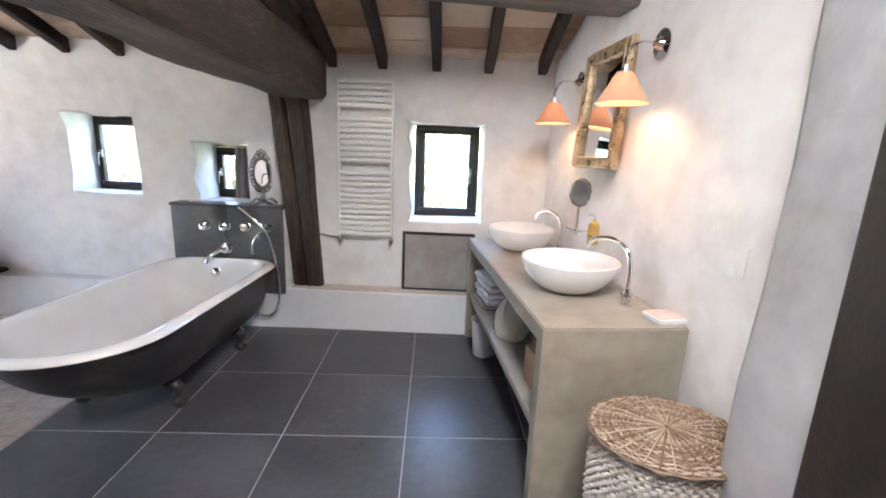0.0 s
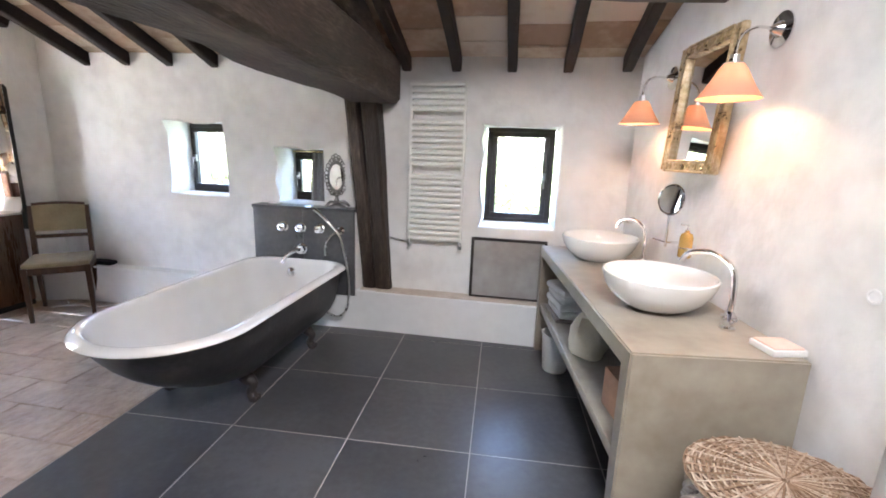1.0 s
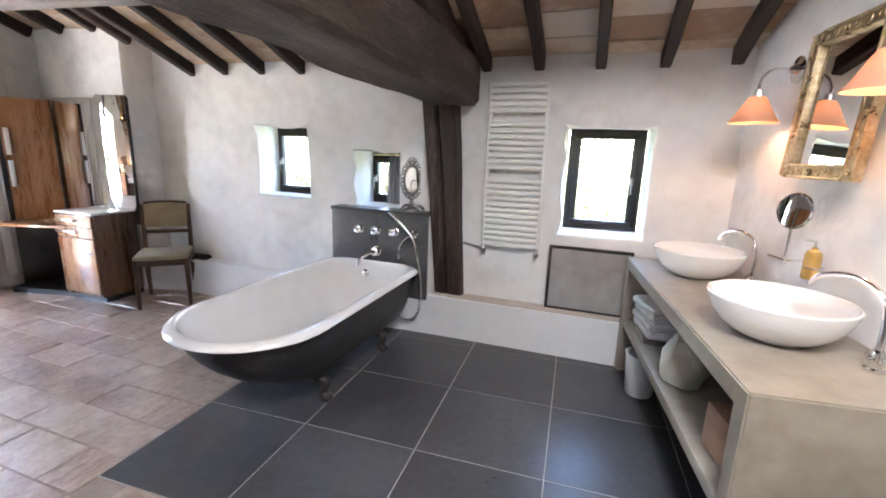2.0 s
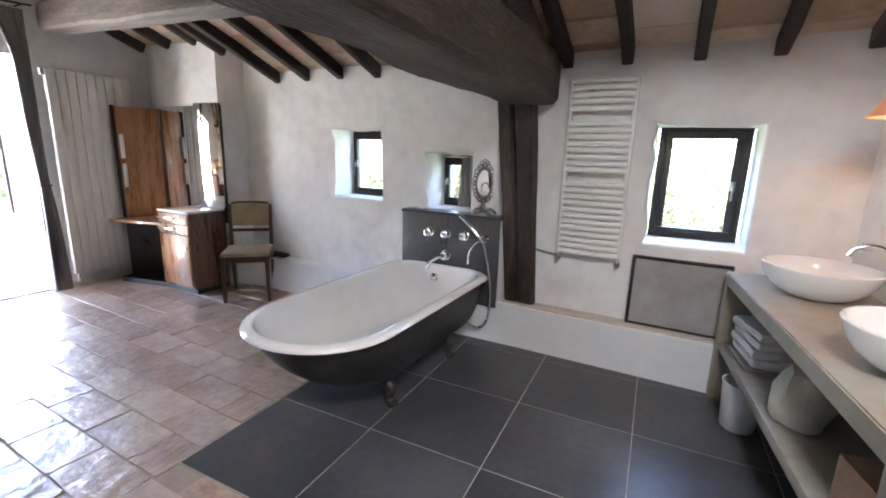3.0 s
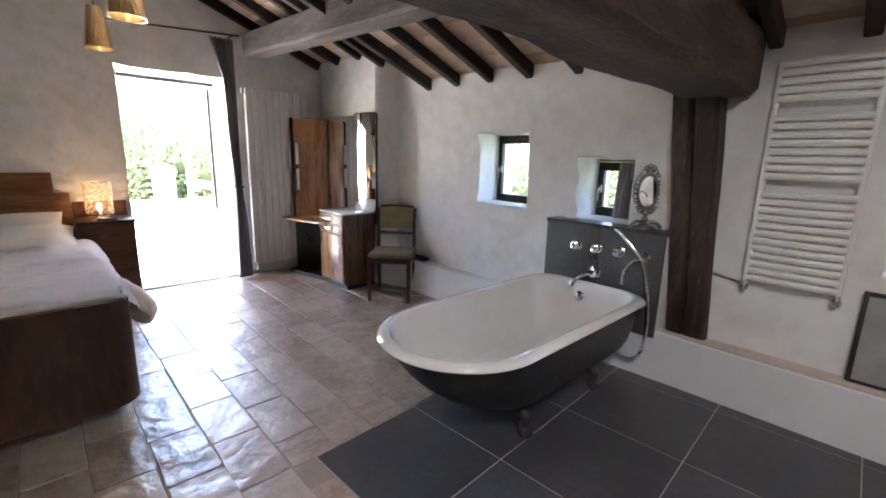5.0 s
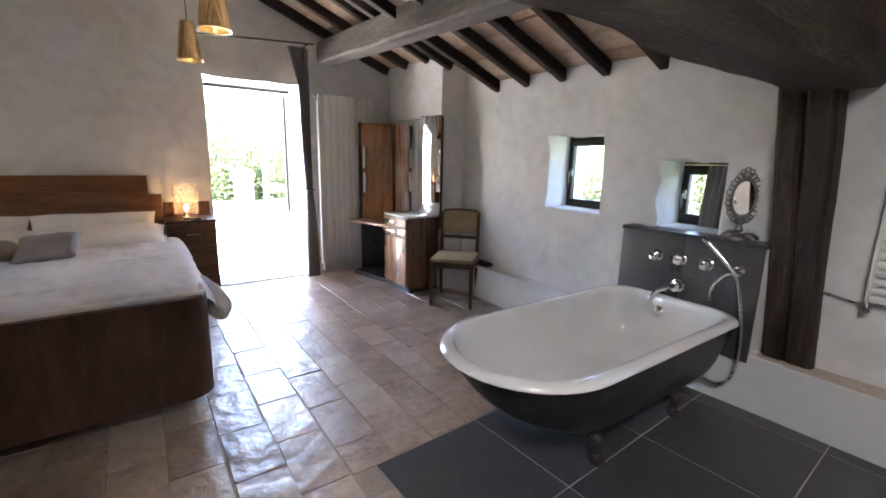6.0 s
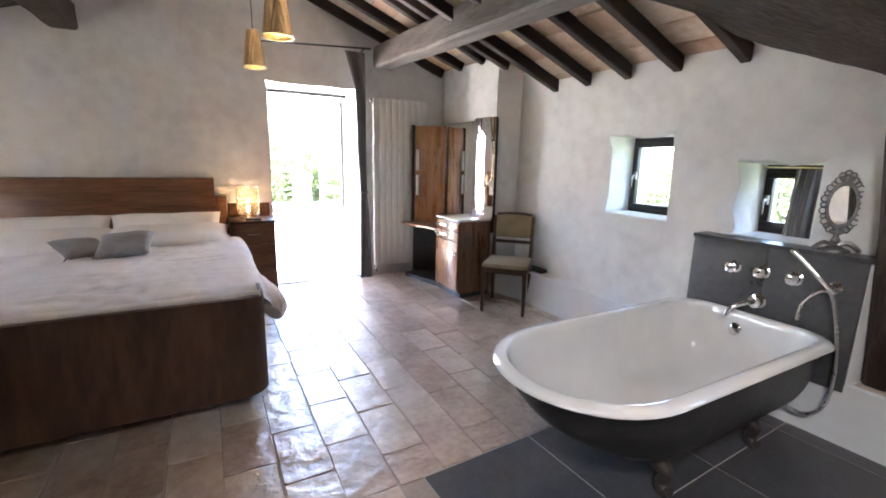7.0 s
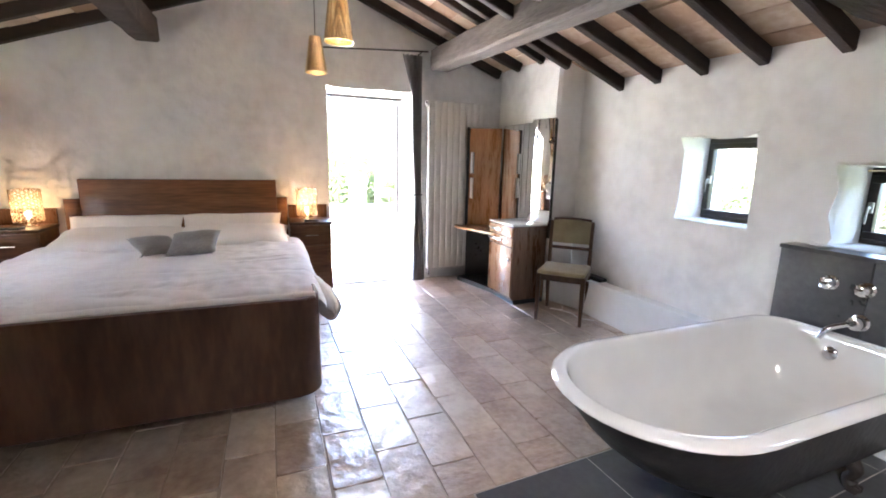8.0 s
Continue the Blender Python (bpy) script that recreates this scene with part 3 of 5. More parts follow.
frame_thing = thing("door_casing", pose(GABLE - 0.36, 0, 0), "white painted door casing in the gable opening", "door frame", kind="structure")
for nm, lo, hi in (("jamb", (-0.04, 0.99, 0), (0.02, 1.03, 2.12)), ("jamb", (-0.04, 1.92, 0), (0.02, 1.96, 2.12)), ("head", (-0.04, 0.99, 2.12), (0.02, 1.96, 2.155))):
    bm = bmesh.new()
    box(bm, lo, hi, 0.004)
    part(nm, bm, WHITE_METAL, frame_thing)
bm = bmesh.new()
box(bm, (-0.01, 1.03, 2.085), (0.012, 1.92, 2.1195), 0.001)
part("head_seal", bm, FRAME_WOOD, frame_thing, "dark rubber seal")
bm = bmesh.new()
box(bm, (GABLE - 0.42, 0.99, -0.02), (GABLE + 0.0, 1.96, 0.012), 0.006)
solid("threshold", bm, TERRACE, "pale stone door threshold", "threshold", kind="structure")

bm = bmesh.new()


def curtain_place(u, d, z):
    levels = ((0.0, 1.972, 0.15), (0.76, 1.962, 0.105), (1.02, 1.952, 0.075), (1.5, 1.937, 0.10), (2.1, 1.935, 0.115), (2.5, 1.885, 0.22))
    for (z0, c0, w0), (z1, c1, w1) in zip(levels, levels[1:]):
        if z <= z1 or z1 > 2.4:
            t = min(1.0, max(0.0, (z - z0) / (z1 - z0)))
            return (GABLE + 0.16 + d, c0 + (c1 - c0) * t + (w0 + (w1 - w0) * t) * u, z)


pleats(bm, -0.5, 0.5, 0.015, 2.50, 0.03, 5, curtain_place, cols=80, rows=40)
curtain = solid("curtain", bm, CURTAIN, "long grey velvet curtain gathered beside the open door", "curtain")
bm = bmesh.new()
ring(bm, (GABLE + 0.16, 1.952, 1.02), 0.045, 0.012, "z", 20, 8)
part("tie", bm, CURTAIN, curtain, "twisted cord tie round the curtain")
bm = bmesh.new()
tube(bm, [(GABLE + 0.16, 0.86, 2.47), (GABLE + 0.16, 2.06, 2.55)], 0.009)
tube(bm, [(GABLE - 0.02, 2.0, 2.545), (GABLE + 0.16, 2.0, 2.545)], 0.007)
tube(bm, [(GABLE - 0.02, 0.9, 2.473), (GABLE + 0.16, 0.9, 2.473)], 0.007)
solid("curtain_rail", bm, FRAME_WOOD, "thin dark iron curtain rail above the door", "curtain rod")

# ---------------------------------------------------------------- radiators and panel
towel = thing("towel_radiator", pose(0, 3.205, 0), "white towel radiator with many flat bars", "radiator")
for x in (-0.645, -0.255):
    bm = bmesh.new()
    box(bm, (x - 0.014, -0.02, 0.75), (x + 0.014, 0.015, 1.90), 0.008)
    part("upright", bm, WHITE_METAL, towel)
z = 0.775
for count in (12, 8, 5):
    for i in range(count):
        bm = bmesh.new()
        rows = [[(x, -0.02 - 0.018 * (1 - ((x + 0.45) / 0.19) ** 2) + dy, z + dz) for dy, dz in ((-0.004, -0.0165), (0.008, -0.0165), (0.008, 0.0165), (-0.004, 0.0165), (-0.009, 0.010), (-0.011, 0.0), (-0.009, -0.010))] for x in [-0.64 + 0.038 * q for q in range(11)]]
        loft(bm, rows, cap0=True, cap1=True)
        part("bar", bm, WHITE_METAL, towel)
        z += 0.0418
    z += 0.052
bm = bmesh.new()
tube(bm, curve([(-0.645, 0.0, 0.75), (-0.645, 0.0, 0.735), (-0.70, 0.025, 0.73), (-0.83, 0.04, 0.75)]), 0.007)
part("pipe", bm, STEEL, towel)
for x in (-0.645, -0.255):
    bm = bmesh.new()
    lathe(bm, [(0, -0.045), (0.017, -0.045), (0.02, -0.02), (0.012, -0.01), (0.012, 0.02), (0, 0.02)], 12, (x, -0.005, 0.745))
    part("valve", bm, STEEL, towel, "chrome radiator valve")

panel = thing("heater_grille", pose(0, 3.205, 0.337, -3, 0, 0), "grey metal grille panel in a dark frame on the ledge", "panel")
for nm, lo, hi in (("frame_bar", (-0.165, -0.012, 0.0), (-0.145, 0.012, 0.46)), ("frame_bar", (0.375, -0.012, 0.0), (0.395, 0.012, 0.46)),
                   ("frame_bar", (-0.145, -0.012, 0.44), (0.375, 0.012, 0.46)), ("frame_bar", (-0.145, -0.012, 0.0), (0.375, 0.012, 0.014))):
    bm = bmesh.new()
    box(bm, lo, hi, 0.002)
    part(nm, bm, FRAME_WOOD, panel)
bm = bmesh.new()
box(bm, (-0.145, -0.004, 0.014), (0.375, 0.004, 0.44))
part("grille", bm, MESH_GREY, panel)

rad = thing("panel_radiator", pose(GABLE + 0.08, 0, 0), "tall white vertical panel radiator on the gable wall", "radiator")
for i in range(9):
    y0 = 2.10 + i * 0.077
    bm = bmesh.new()
    box(bm, (-0.03, y0, 0.14), (0.03, y0 + 0.0745, 2.06), 0.006)
    part("element", bm, WHITE_METAL, rad)
bm = bmesh.new()
box(bm, (-0.022, 2.105, 0.16), (0.018, 2.785, 0.19))
part("header", bm, WHITE_METAL, rad)
for y in (2.2, 2.65):
    bm = bmesh.new()
    box(bm, (-0.085, y, 1.7), (-0.02, y + 0.04, 1.74))
    part("bracket", bm, WHITE_METAL, rad)
bm = bmesh.new()
box(bm, (-0.022, 2.105, 2.0), (0.018, 2.785, 2.03))
part("header", bm, WHITE_METAL, rad)
bm = bmesh.new()
tube(bm, [(0, 2.13, 0.15), (0, 2.13, 0.06), (-0.08, 2.13, 0.05)], 0.01)
part("pipe", bm, STEEL, rad)
bm = bmesh.new()
lathe(bm, [(0, -0.03), (0.018, -0.03), (0.02, 0.03), (0, 0.03)], 10, (0, 2.085, 2.03))
part("valve", bm, STEEL, rad)


# ---------------------------------------------------------------- bathtub
tub = thing("bathtub", pose(0, 0, 0), "white enamelled roll-top bathtub, black outside, on claw feet", "bathtub")


def tub_ring(y0, y1, cx, w, rf, z, n=20):
    """An outline with a round near end (y0) and a squarer far end (y1) with corner radius rf."""
    near = min(w * 1.0, (y1 - y0) * 0.45)
    pts = []
    for i in range(n + 1):
        a = math.pi + math.pi * i / n
        pts.append((cx + w * math.cos(a), y0 + near + near * math.sin(a), z))
    pts += [(cx + w, y0 + near + (y1 - rf - y0 - near) * q / 6, z) for q in range(1, 6)]
    for i in range(9):
        a = 0.5 * math.pi * i / 8
        pts.append((cx + w - rf + rf * math.cos(a), y1 - rf + rf * math.sin(a), z))
    for i in range(9):
        a = 0.5 * math.pi + 0.5 * math.pi * i / 8
        pts.append((cx - w + rf + rf * math.cos(a), y1 - rf + rf * math.sin(a), z))
    pts += [(cx - w, y1 - rf - (y1 - rf - y0 - near) * q / 6, z) for q in range(1, 6)]
    return pts


TX, TY0, TY1, TW = -1.497, 1.385, 3.106, 0.425
bm = bmesh.new()
# rim: rolled edge, then the inside down to the bottom
prof = [(0.036, 0.535), (0.014, 0.530), (0.004, 0.530), (0.0, 0.535), (0.002, 0.542), (0.010, 0.551), (0.022, 0.558), (0.037, 0.562), (0.050, 0.562), (0.058, 0.558), (0.064, 0.548)]
rings = [tub_ring(TY0 + o, TY1 - o * 0.8, TX, TW - o, 0.17, z) for o, z in prof]
for t in (0.06, 0.15, 0.3, 0.5, 0.7, 0.85, 0.94, 1.0):
    z = 0.543 - t * 0.37
    o = 0.0665 + 0.032 * t + 0.10 * t ** 5
    rings.append(tub_ring(TY0 + o + 0.28 * t ** 1.3, TY1 - o * 0.8 - 0.02 * t, TX, TW - o, 0.17, z))
rings.append(tub_ring(TY0 + 0.65, TY1 - 0.35, TX, 0.12, 0.1, 0.168))
loft(bm, rings, cap1=True)
part("basin", bm, ENAMEL, tub, "glossy white enamel inside and rolled rim")
bm = bmesh.new()
rings = []
for t in (0, 0.12, 0.25, 0.4, 0.55, 0.7, 0.82, 0.92, 0.98, 1.0):
    z = 0.53 - t * 0.402
    o = 0.04 + 0.035 * t + 0.15 * t ** 5
    rings.append(tub_ring(TY0 + o + 0.30 * t ** 1.35, TY1 - o * 0.8 - 0.02 * t, TX, TW - o, 0.15, z))
rings.append(tub_ring(TY0 + 0.7, TY1 - 0.4, TX, 0.08, 0.07, 0.126))
loft(bm, rings, cap1=True)
part("hull", bm, TUB_GREY, tub, "matt black painted outside with pale scuffs")
for sx in (-1, 1):
    for fy in (2.02, 2.72):
        bm = bmesh.new()
        top = Vector((TX + sx * 0.185, fy, 0.145))
        foot = [top, Vector((TX + sx * 0.23, fy, 0.13)), Vector((TX + sx * 0.265, fy, 0.10)), Vector((TX + sx * 0.245, fy, 0.05)), Vector((TX + sx * 0.262, fy, 0.022)), Vector((TX + sx * 0.28, fy, 0.02))]
        tube(bm, curve(foot, 4), 0.03, 10, [0.02, 0.028, 0.034, 0.036, 0.036, 0.036, 0.033, 0.03, 0.027, 0.025, 0.024, 0.024, 0.025, 0.027, 0.029, 0.030, 0.031, 0.030, 0.028, 0.022, 0.014])
        for q in (-1, 0, 1):
            box(bm, (-0.012, -0.01, 0.0), (0.03, 0.01, 0.03), 0.006, pose(TX + sx * 0.262, fy + q * 0.02, 0, 0, 0, 0 if sx > 0 else 180))
        part("claw_foot", bm, IRON, tub, "rusty cast-iron claw foot")
bm = bmesh.new()
lathe(bm, [(0, -0.006), (0.03, -0.006), (0.034, 0.0), (0.026, 0.008), (0, 0.012)], 20)
bmesh.ops.transform(bm, matrix=pose(-1.54, 3.012, 0.468, 80, 0, 0), verts=bm.verts)
part("overflow", bm, CHROME, tub, "round chrome overflow cover")

# tiled plinth with the taps
plinth = thing("tap_plinth", pose(0, 0, 0), "black tiled plinth behind the bathtub with a shelf top", "plinth", kind="structure")
bm = bmesh.new()
slab(bm, [(-1.90, 3.14), (-1.06, 3.14), (-1.02, 3.3), (-1.90, 3.3)], 0.2, 0.94)
part("core", bm, PLASTER, plinth, "white plaster core")
for x0, x1, z0, z1 in ((-1.905, -1.4865, 0.28, 0.942), (-1.4815, -1.063, 0.28, 0.942)):
    bm = bmesh.new()
    box(bm, (x0, 3.118, z0), (x1, 3.14, z1), 0.002)
    part("tile", bm, SLATE, plinth)
bm = bmesh.new()
slab(bm, [(-1.91, 3.11), (-1.055, 3.11), (-1.03, 3.27), (-1.36, 3.27), (-1.36, 3.5), (-1.77, 3.5), (-1.77, 3.27), (-1.91, 3.27)], 0.943, 0.966)
part("top", bm, SLATE, plinth, "grey slate shelf top")

taps = thing("bath_taps", pose(0, 3.118, 0), "chrome wall-mounted bath taps with hand shower and hose", "bath taps")
for x, z, r in ((-1.64, 0.805, 0.036), (-1.49, 0.805, 0.036), (-1.335, 0.805, 0.036), (-1.49, 0.635, 0.04)):
    bm = bmesh.new()
    lathe(bm, [(0, 0), (r, 0), (r * 1.02, 0.008), (r * 0.75, 0.014), (r * 0.7, 0.035), (r * 0.85, 0.042), (r * 0.85, 0.052), (r * 0.5, 0.056), (0, 0.056)], 24)
    bmesh.ops.transform(bm, matrix=pose(x, 0, z, 90), verts=bm.verts)
    if z > 0.7:
        for q in range(4):
            a = math.pi * (0.25 + q / 2)
            tube(bm, [(x, -0.05, z), (x + 0.033 * math.cos(a), -0.05, z + 0.033 * math.sin(a))], 0.006, 6)
    part("tap_rose", bm, CHROME, taps)
bm = bmesh.new()
tube(bm, curve([(-1.49, -0.05, 0.635), (-1.51, -0.10, 0.63), (-1.55, -0.15, 0.60), (-1.57, -0.17, 0.55)]), 0.014, 10)
part("spout", bm, CHROME, taps, "curved chrome bath spout")
bm = bmesh.new()
lathe(bm, [(0, 0), (0.03, 0), (0.03, 0.01), (0.015, 0.016), (0.013, 0.05), (0, 0.05)], 20)
bmesh.ops.transform(bm, matrix=pose(-1.165, 0, 0.80, 90), verts=bm.verts)
tube(bm, [(-1.165, -0.03, 0.80), (-1.175, -0.065, 0.805)], 0.016, 10)
part("shower_bracket", bm, CHROME, taps)
bm = bmesh.new()
tube(bm, curve([(-1.15, -0.06, 0.775), (-1.19, -0.066, 0.82), (-1.28, -0.075, 0.91), (-1.345, -0.08, 0.965)], 5), 0.011, 10, [0.008, 0.009, 0.010, 0.011, 0.012, 0.012, 0.013, 0.013, 0.013, 0.013, 0.013, 0.013, 0.014, 0.015, 0.016, 0.016])
part("hand_shower", bm, CHROME, taps, "slim chrome hand shower")
bm = bmesh.new()
tube(bm, curve([(-1.285, -0.04, 0.60), (-1.265, -0.06, 0.70), (-1.20, -0.07, 0.78), (-1.155, -0.065, 0.77), (-1.115, -0.06, 0.62), (-1.09, -0.05, 0.40), (-1.105, -0.045, 0.20), (-1.18, -0.05, 0.115), (-1.27, -0.05, 0.14), (-1.32, -0.06, 0.20)], 8), 0.009, 8)
part("hose", bm, STEEL, taps, "flexible steel shower hose")

# vanity mirror on the plinth
vm = thing("table_mirror", pose(-1.235, 3.20, 0.966, 0, 0, 40), "ornate oval pewter table mirror on a scrolled base", "mirror")
bm = bmesh.new()
for i in range(28):
    a = 2 * math.pi * i / 28
    ring(bm, (0.076 * math.cos(a), 0, 0.235 + 0.135 * math.sin(a)), 0.012 + 0.004 * (i % 2), 0.0038, "y", 10, 6)
ring(bm, (0, 0, 0.235), 0.06, 0.008, "y", 36, 8, 1, 1.8)
for q in (-1, 0, 1):
    ring(bm, (q * 0.022, 0, 0.395 - abs(q) * 0.012), 0.013, 0.004, "y", 10, 6)
part("frame", bm, PEWTER, vm, "openwork pewter frame")
bm = bmesh.new()
loft(bm, [[(0.055 * math.cos(2 * math.pi * i / 36), d, 0.235 + 0.106 * math.sin(2 * math.pi * i / 36)) for i in range(36)] for d in (-0.003, 0.003)], cap0=True, cap1=True)
part("glass", bm, MIRROR, vm)
bm = bmesh.new()
lathe(bm, [(0, 0.095), (0.012, 0.095), (0.009, 0.075), (0.018, 0.055), (0.01, 0.04), (0.03, 0.02), (0.05, 0.012), (0.055, 0.0), (0, 0)], 16, sx=1.3)
for sx in (-1, 1):
    tube(bm, curve([(0, 0, 0.03), (sx * 0.05, -0.01, 0.045), (sx * 0.085, -0.02, 0.02), (sx * 0.095, -0.02, 0.008)], 4), 0.011, 8)
part("base", bm, PEWTER, vm)
dish = thing("soap_dish", pose(-1.76, 3.19, 0.966), "small white soap dish on the slate shelf", "soap dish")
bm = bmesh.new()
lathe(bm, [(0, 0), (0.035, 0), (0.055, 0.012), (0.052, 0.014), (0.033, 0.005), (0, 0.005)], 20, sx=1.2, sy=0.8)
part("tray", bm, CERAMIC, dish)
bm = bmesh.new()
box(bm, (-0.03, -0.018, 0.005), (0.03, 0.018, 0.016), 0.005)
part("soap", bm, PLASTIC, dish, "worn bar of soap")

# ---------------------------------------------------------------- washstand (in the wall's own axes)
stand = thing("washstand", V, "long waxed concrete washstand with an open lower shelf", "washstand")
L = 1.74
bm = bmesh.new()
prof = [(0, 0), (0.065, 0), (0.065, 0.722), (L - 0.065, 0.722), (L - 0.065, 0), (L, 0), (L, 0.785), (0, 0.785)]
loft(bm, [[(u, v, z) for v, z in prof] for u in (0.0, 0.57)], cap0=True, cap1=True)
bmesh.ops.bevel(bm, geom=bm.edges[:], offset=0.006, segments=2, affect="EDGES")
part("body", bm, CONCRETE, stand, "smooth waxed concrete top and ends in one piece")
bm = bmesh.new()
box(bm, (0.012, 0.066, 0.32), (0.566, L - 0.066, 0.372), 0.006)
part("shelf", bm, CONCRETE, stand)


def basin(u, v, label):
    b = thing("basin", V @ pose(u, v, 0.785), label, "basin", "basins on the washstand")
    bm = bmesh.new()
    outer = [(0.0, 0.0), (0.095, 0.0), (0.118, 0.007), (0.155, 0.028), (0.188, 0.058), (0.210, 0.092), (0.223, 0.128), (0.227, 0.146), (0.224, 0.151), (0.218, 0.150)]
    inner = [(0.216, 0.138), (0.205, 0.10), (0.18, 0.062), (0.14, 0.036), (0.08, 0.024), (0.022, 0.021), (0, 0.021)]
    lathe(bm, outer + inner, 56)
    part("bowl", bm, CERAMIC, b)
    bm = bmesh.new()
    lathe(bm, [(0, 0.023), (0.021, 0.023), (0.022, 0.027), (0.01, 0.029), (0, 0.029)], 16)
    part("drain", bm, CHROME, b, "chrome drain plug")


basin(0.275, 0.49, "round white ceramic vessel basin on the washstand")
basin(0.285, 1.36, "round white ceramic vessel basin on the washstand")


def faucet(u, v, du, dv):
    f = thing("faucet", V @ pose(u, v, 0.785), "tall chrome gooseneck faucet with a cross handle", "faucet", "faucets on the washstand")
    bm = bmesh.new()
    lathe(bm, [(0, 0), (0.026, 0), (0.026, 0.008), (0.019, 0.014), (0.019, 0.06), (0.015, 0.07), (0, 0.07)], 20)
    part("body", bm, CHROME, f)
    bm = bmesh.new()
    tube(bm, curve([(0, 0, 0.06), (0, 0, 0.16), (0.02 * du / 0.2, 0.02 * dv / 0.2, 0.235), (du * 0.45, dv * 0.45, 0.272), (du * 0.85, dv * 0.85, 0.255), (du, dv, 0.212)], 7), 0.0105, 10)
    part("spout", bm, CHROME, f)
    for a in (0.3, 1.87):
        bm = bmesh.new()
        dx, dy = 0.032 * math.cos(a), 0.032 * math.sin(a)
        tube(bm, [(-dx + 0.0, -dy - 0.0, 0.045), (dx, dy, 0.045)], 0.0065, 8)
        part("handle", bm, CHROME, f)


faucet(0.45, 0.26, -0.10, 0.21)
faucet(0.50, 1.21, -0.12, 0.15)


def wall_lamp(v, z):
    lamp = thing("wall_lamp", V @ pose(RW, v, z), "lit wall lamp with a cream conical shade on a chrome arm", "wall lamp", "wall lamps beside the mirror")
    bm = bmesh.new()
    lathe(bm, [(0, 0), (0.062, 0), (0.062, 0.006), (0.03, 0.012), (0.02, 0.03), (0.012, 0.04), (0, 0.04)], 28)
    bmesh.ops.transform(bm, matrix=pose(0, 0, 0, 0, -90, 0), verts=bm.verts)
    part("wall_plate", bm, CHROME, lamp)
    bm = bmesh.new()
    tube(bm, curve([(-0.03, 0, 0), (-0.09, -0.005, 0.005), (-0.145, -0.02, -0.02), (-0.17, -0.035, -0.06), (-0.175, -0.04, -0.105)], 6), 0.006, 8)
    part("arm", bm, CHROME, lamp)
    sx, sy = -0.175, -0.04
    bm = bmesh.new()
    lathe(bm, [(0, -0.10), (0.016, -0.10), (0.018, -0.125), (0.034, -0.128), (0.034, -0.135), (0, -0.135)], 18, (sx, sy, 0))
    part("socket", bm, STEEL, lamp)
    bm = bmesh.new()
    n = 96
    rows = []
    for r, zz in ((0.032, -0.13), (0.046, -0.15), (0.063, -0.183), (0.085, -0.221), (0.107, -0.254)):
        rows.append([(sx + (r + 0.0012 * (i % 2)) * math.cos(2 * math.pi * i / n), sy + (r + 0.0012 * (i % 2)) * math.sin(2 * math.pi * i / n), zz) for i in range(n)])
    loft(bm, rows)
    part("shade", bm, SHADE, lamp, "finely pleated cream shade")
    bm = bmesh.new()
    lathe(bm, [(0, -0.135), (0.010, -0.138), (0.014, -0.15), (0.016, -0.16), (0.012, -0.168), (0, -0.172)], 16, (sx, sy, 0))
    part("bulb", bm, BULB, lamp)
    p = V @ Vector((RW + sx, v + sy, z - 0.198))
    point_light("wall_lamp_light", p, 0.085, (1.0, 0.59, 0.29), 0.02)


wall_lamp(0.455, 1.885)
wall_lamp(1.30, 1.855)

mir = thing("wall_mirror", V @ pose(RW - 0.012, 0.905, 1.66, 0, 3, 0), "rectangular wall mirror in a carved gilded frame", "mirror")
hw, hh, fw = 0.25, 0.315, 0.062
for nm, y0, y1, z0, z1 in (("frame_side", -hw, -hw + fw, -hh, hh), ("frame_side", hw - fw, hw, -hh, hh), ("frame_rail", -hw + fw, hw - fw, hh - fw, hh), ("frame_rail", -hw + fw, hw - fw, -hh, -hh + fw)):
    bm = bmesh.new()
    box(bm, (-0.034, y0, z0), (0, y1, z1), 0.008)
    along = z1 - z0 > y1 - y0
    k = 9 if along else 6
    for i in range(k):
        t = (i + 0.5) / k
        cy, cz = ((y0 + y1) / 2, z0 + (z1 - z0) * t) if along else (y0 + (y1 - y0) * t, (z0 + z1) / 2)
        ring(bm, (-0.034, cy, cz), 0.013, 0.006, "x", 10, 6)
    if along:
        for s in (-1, 1):
            tube(bm, [(-0.036, (y0 + y1) / 2 + s * 0.025, z0 + 0.01), (-0.036, (y0 + y1) / 2 + s * 0.025, z1 - 0.01)], 0.006, 6)
    else:
        for s in (-1, 1):
            tube(bm, [(-0.036, y0, (z0 + z1) / 2 + s * 0.025), (-0.036, y1, (z0 + z1) / 2 + s * 0.025)], 0.006, 6)
    part(nm, bm, GOLD, mir)
bm = bmesh.new()
box(bm, (-0.016, -hw + fw - 0.004, -hh + fw - 0.004), (-0.012, hw - fw + 0.004, hh - fw + 0.004))
part("glass", bm, MIRROR, mir)

mag = thing("shaving_mirror", V @ pose(RW, 0.86, 1.0), "round swivelling chrome shaving mirror on a wall bracket", "mirror")
bm = bmesh.new()
tube(bm, [(0, 0.03, 0.0), (-0.12, 0.0, 0.0)], 0.006)
tube(bm, [(-0.12, 0.0, -0.02), (-0.12, 0.0, 0.14)], 0.006)
tube(bm, [(-0.115, 0.0, 0.0), (-0.16, 0.06, 0.01)], 0.004)
part("bracket", bm, CHROME, mag)
bm = bmesh.new()
lathe(bm, [(0, 0), (0.03, 0), (0.03, 0.008), (0, 0.012)], 18)
bmesh.ops.transform(bm, matrix=pose(0, 0.03, 0, 0, -90, 0), verts=bm.verts)
part("wall_plate", bm, CHROME, mag)
T = pose(-0.12, 0, 0.215, 0, -84, 25)
bm = bmesh.new()
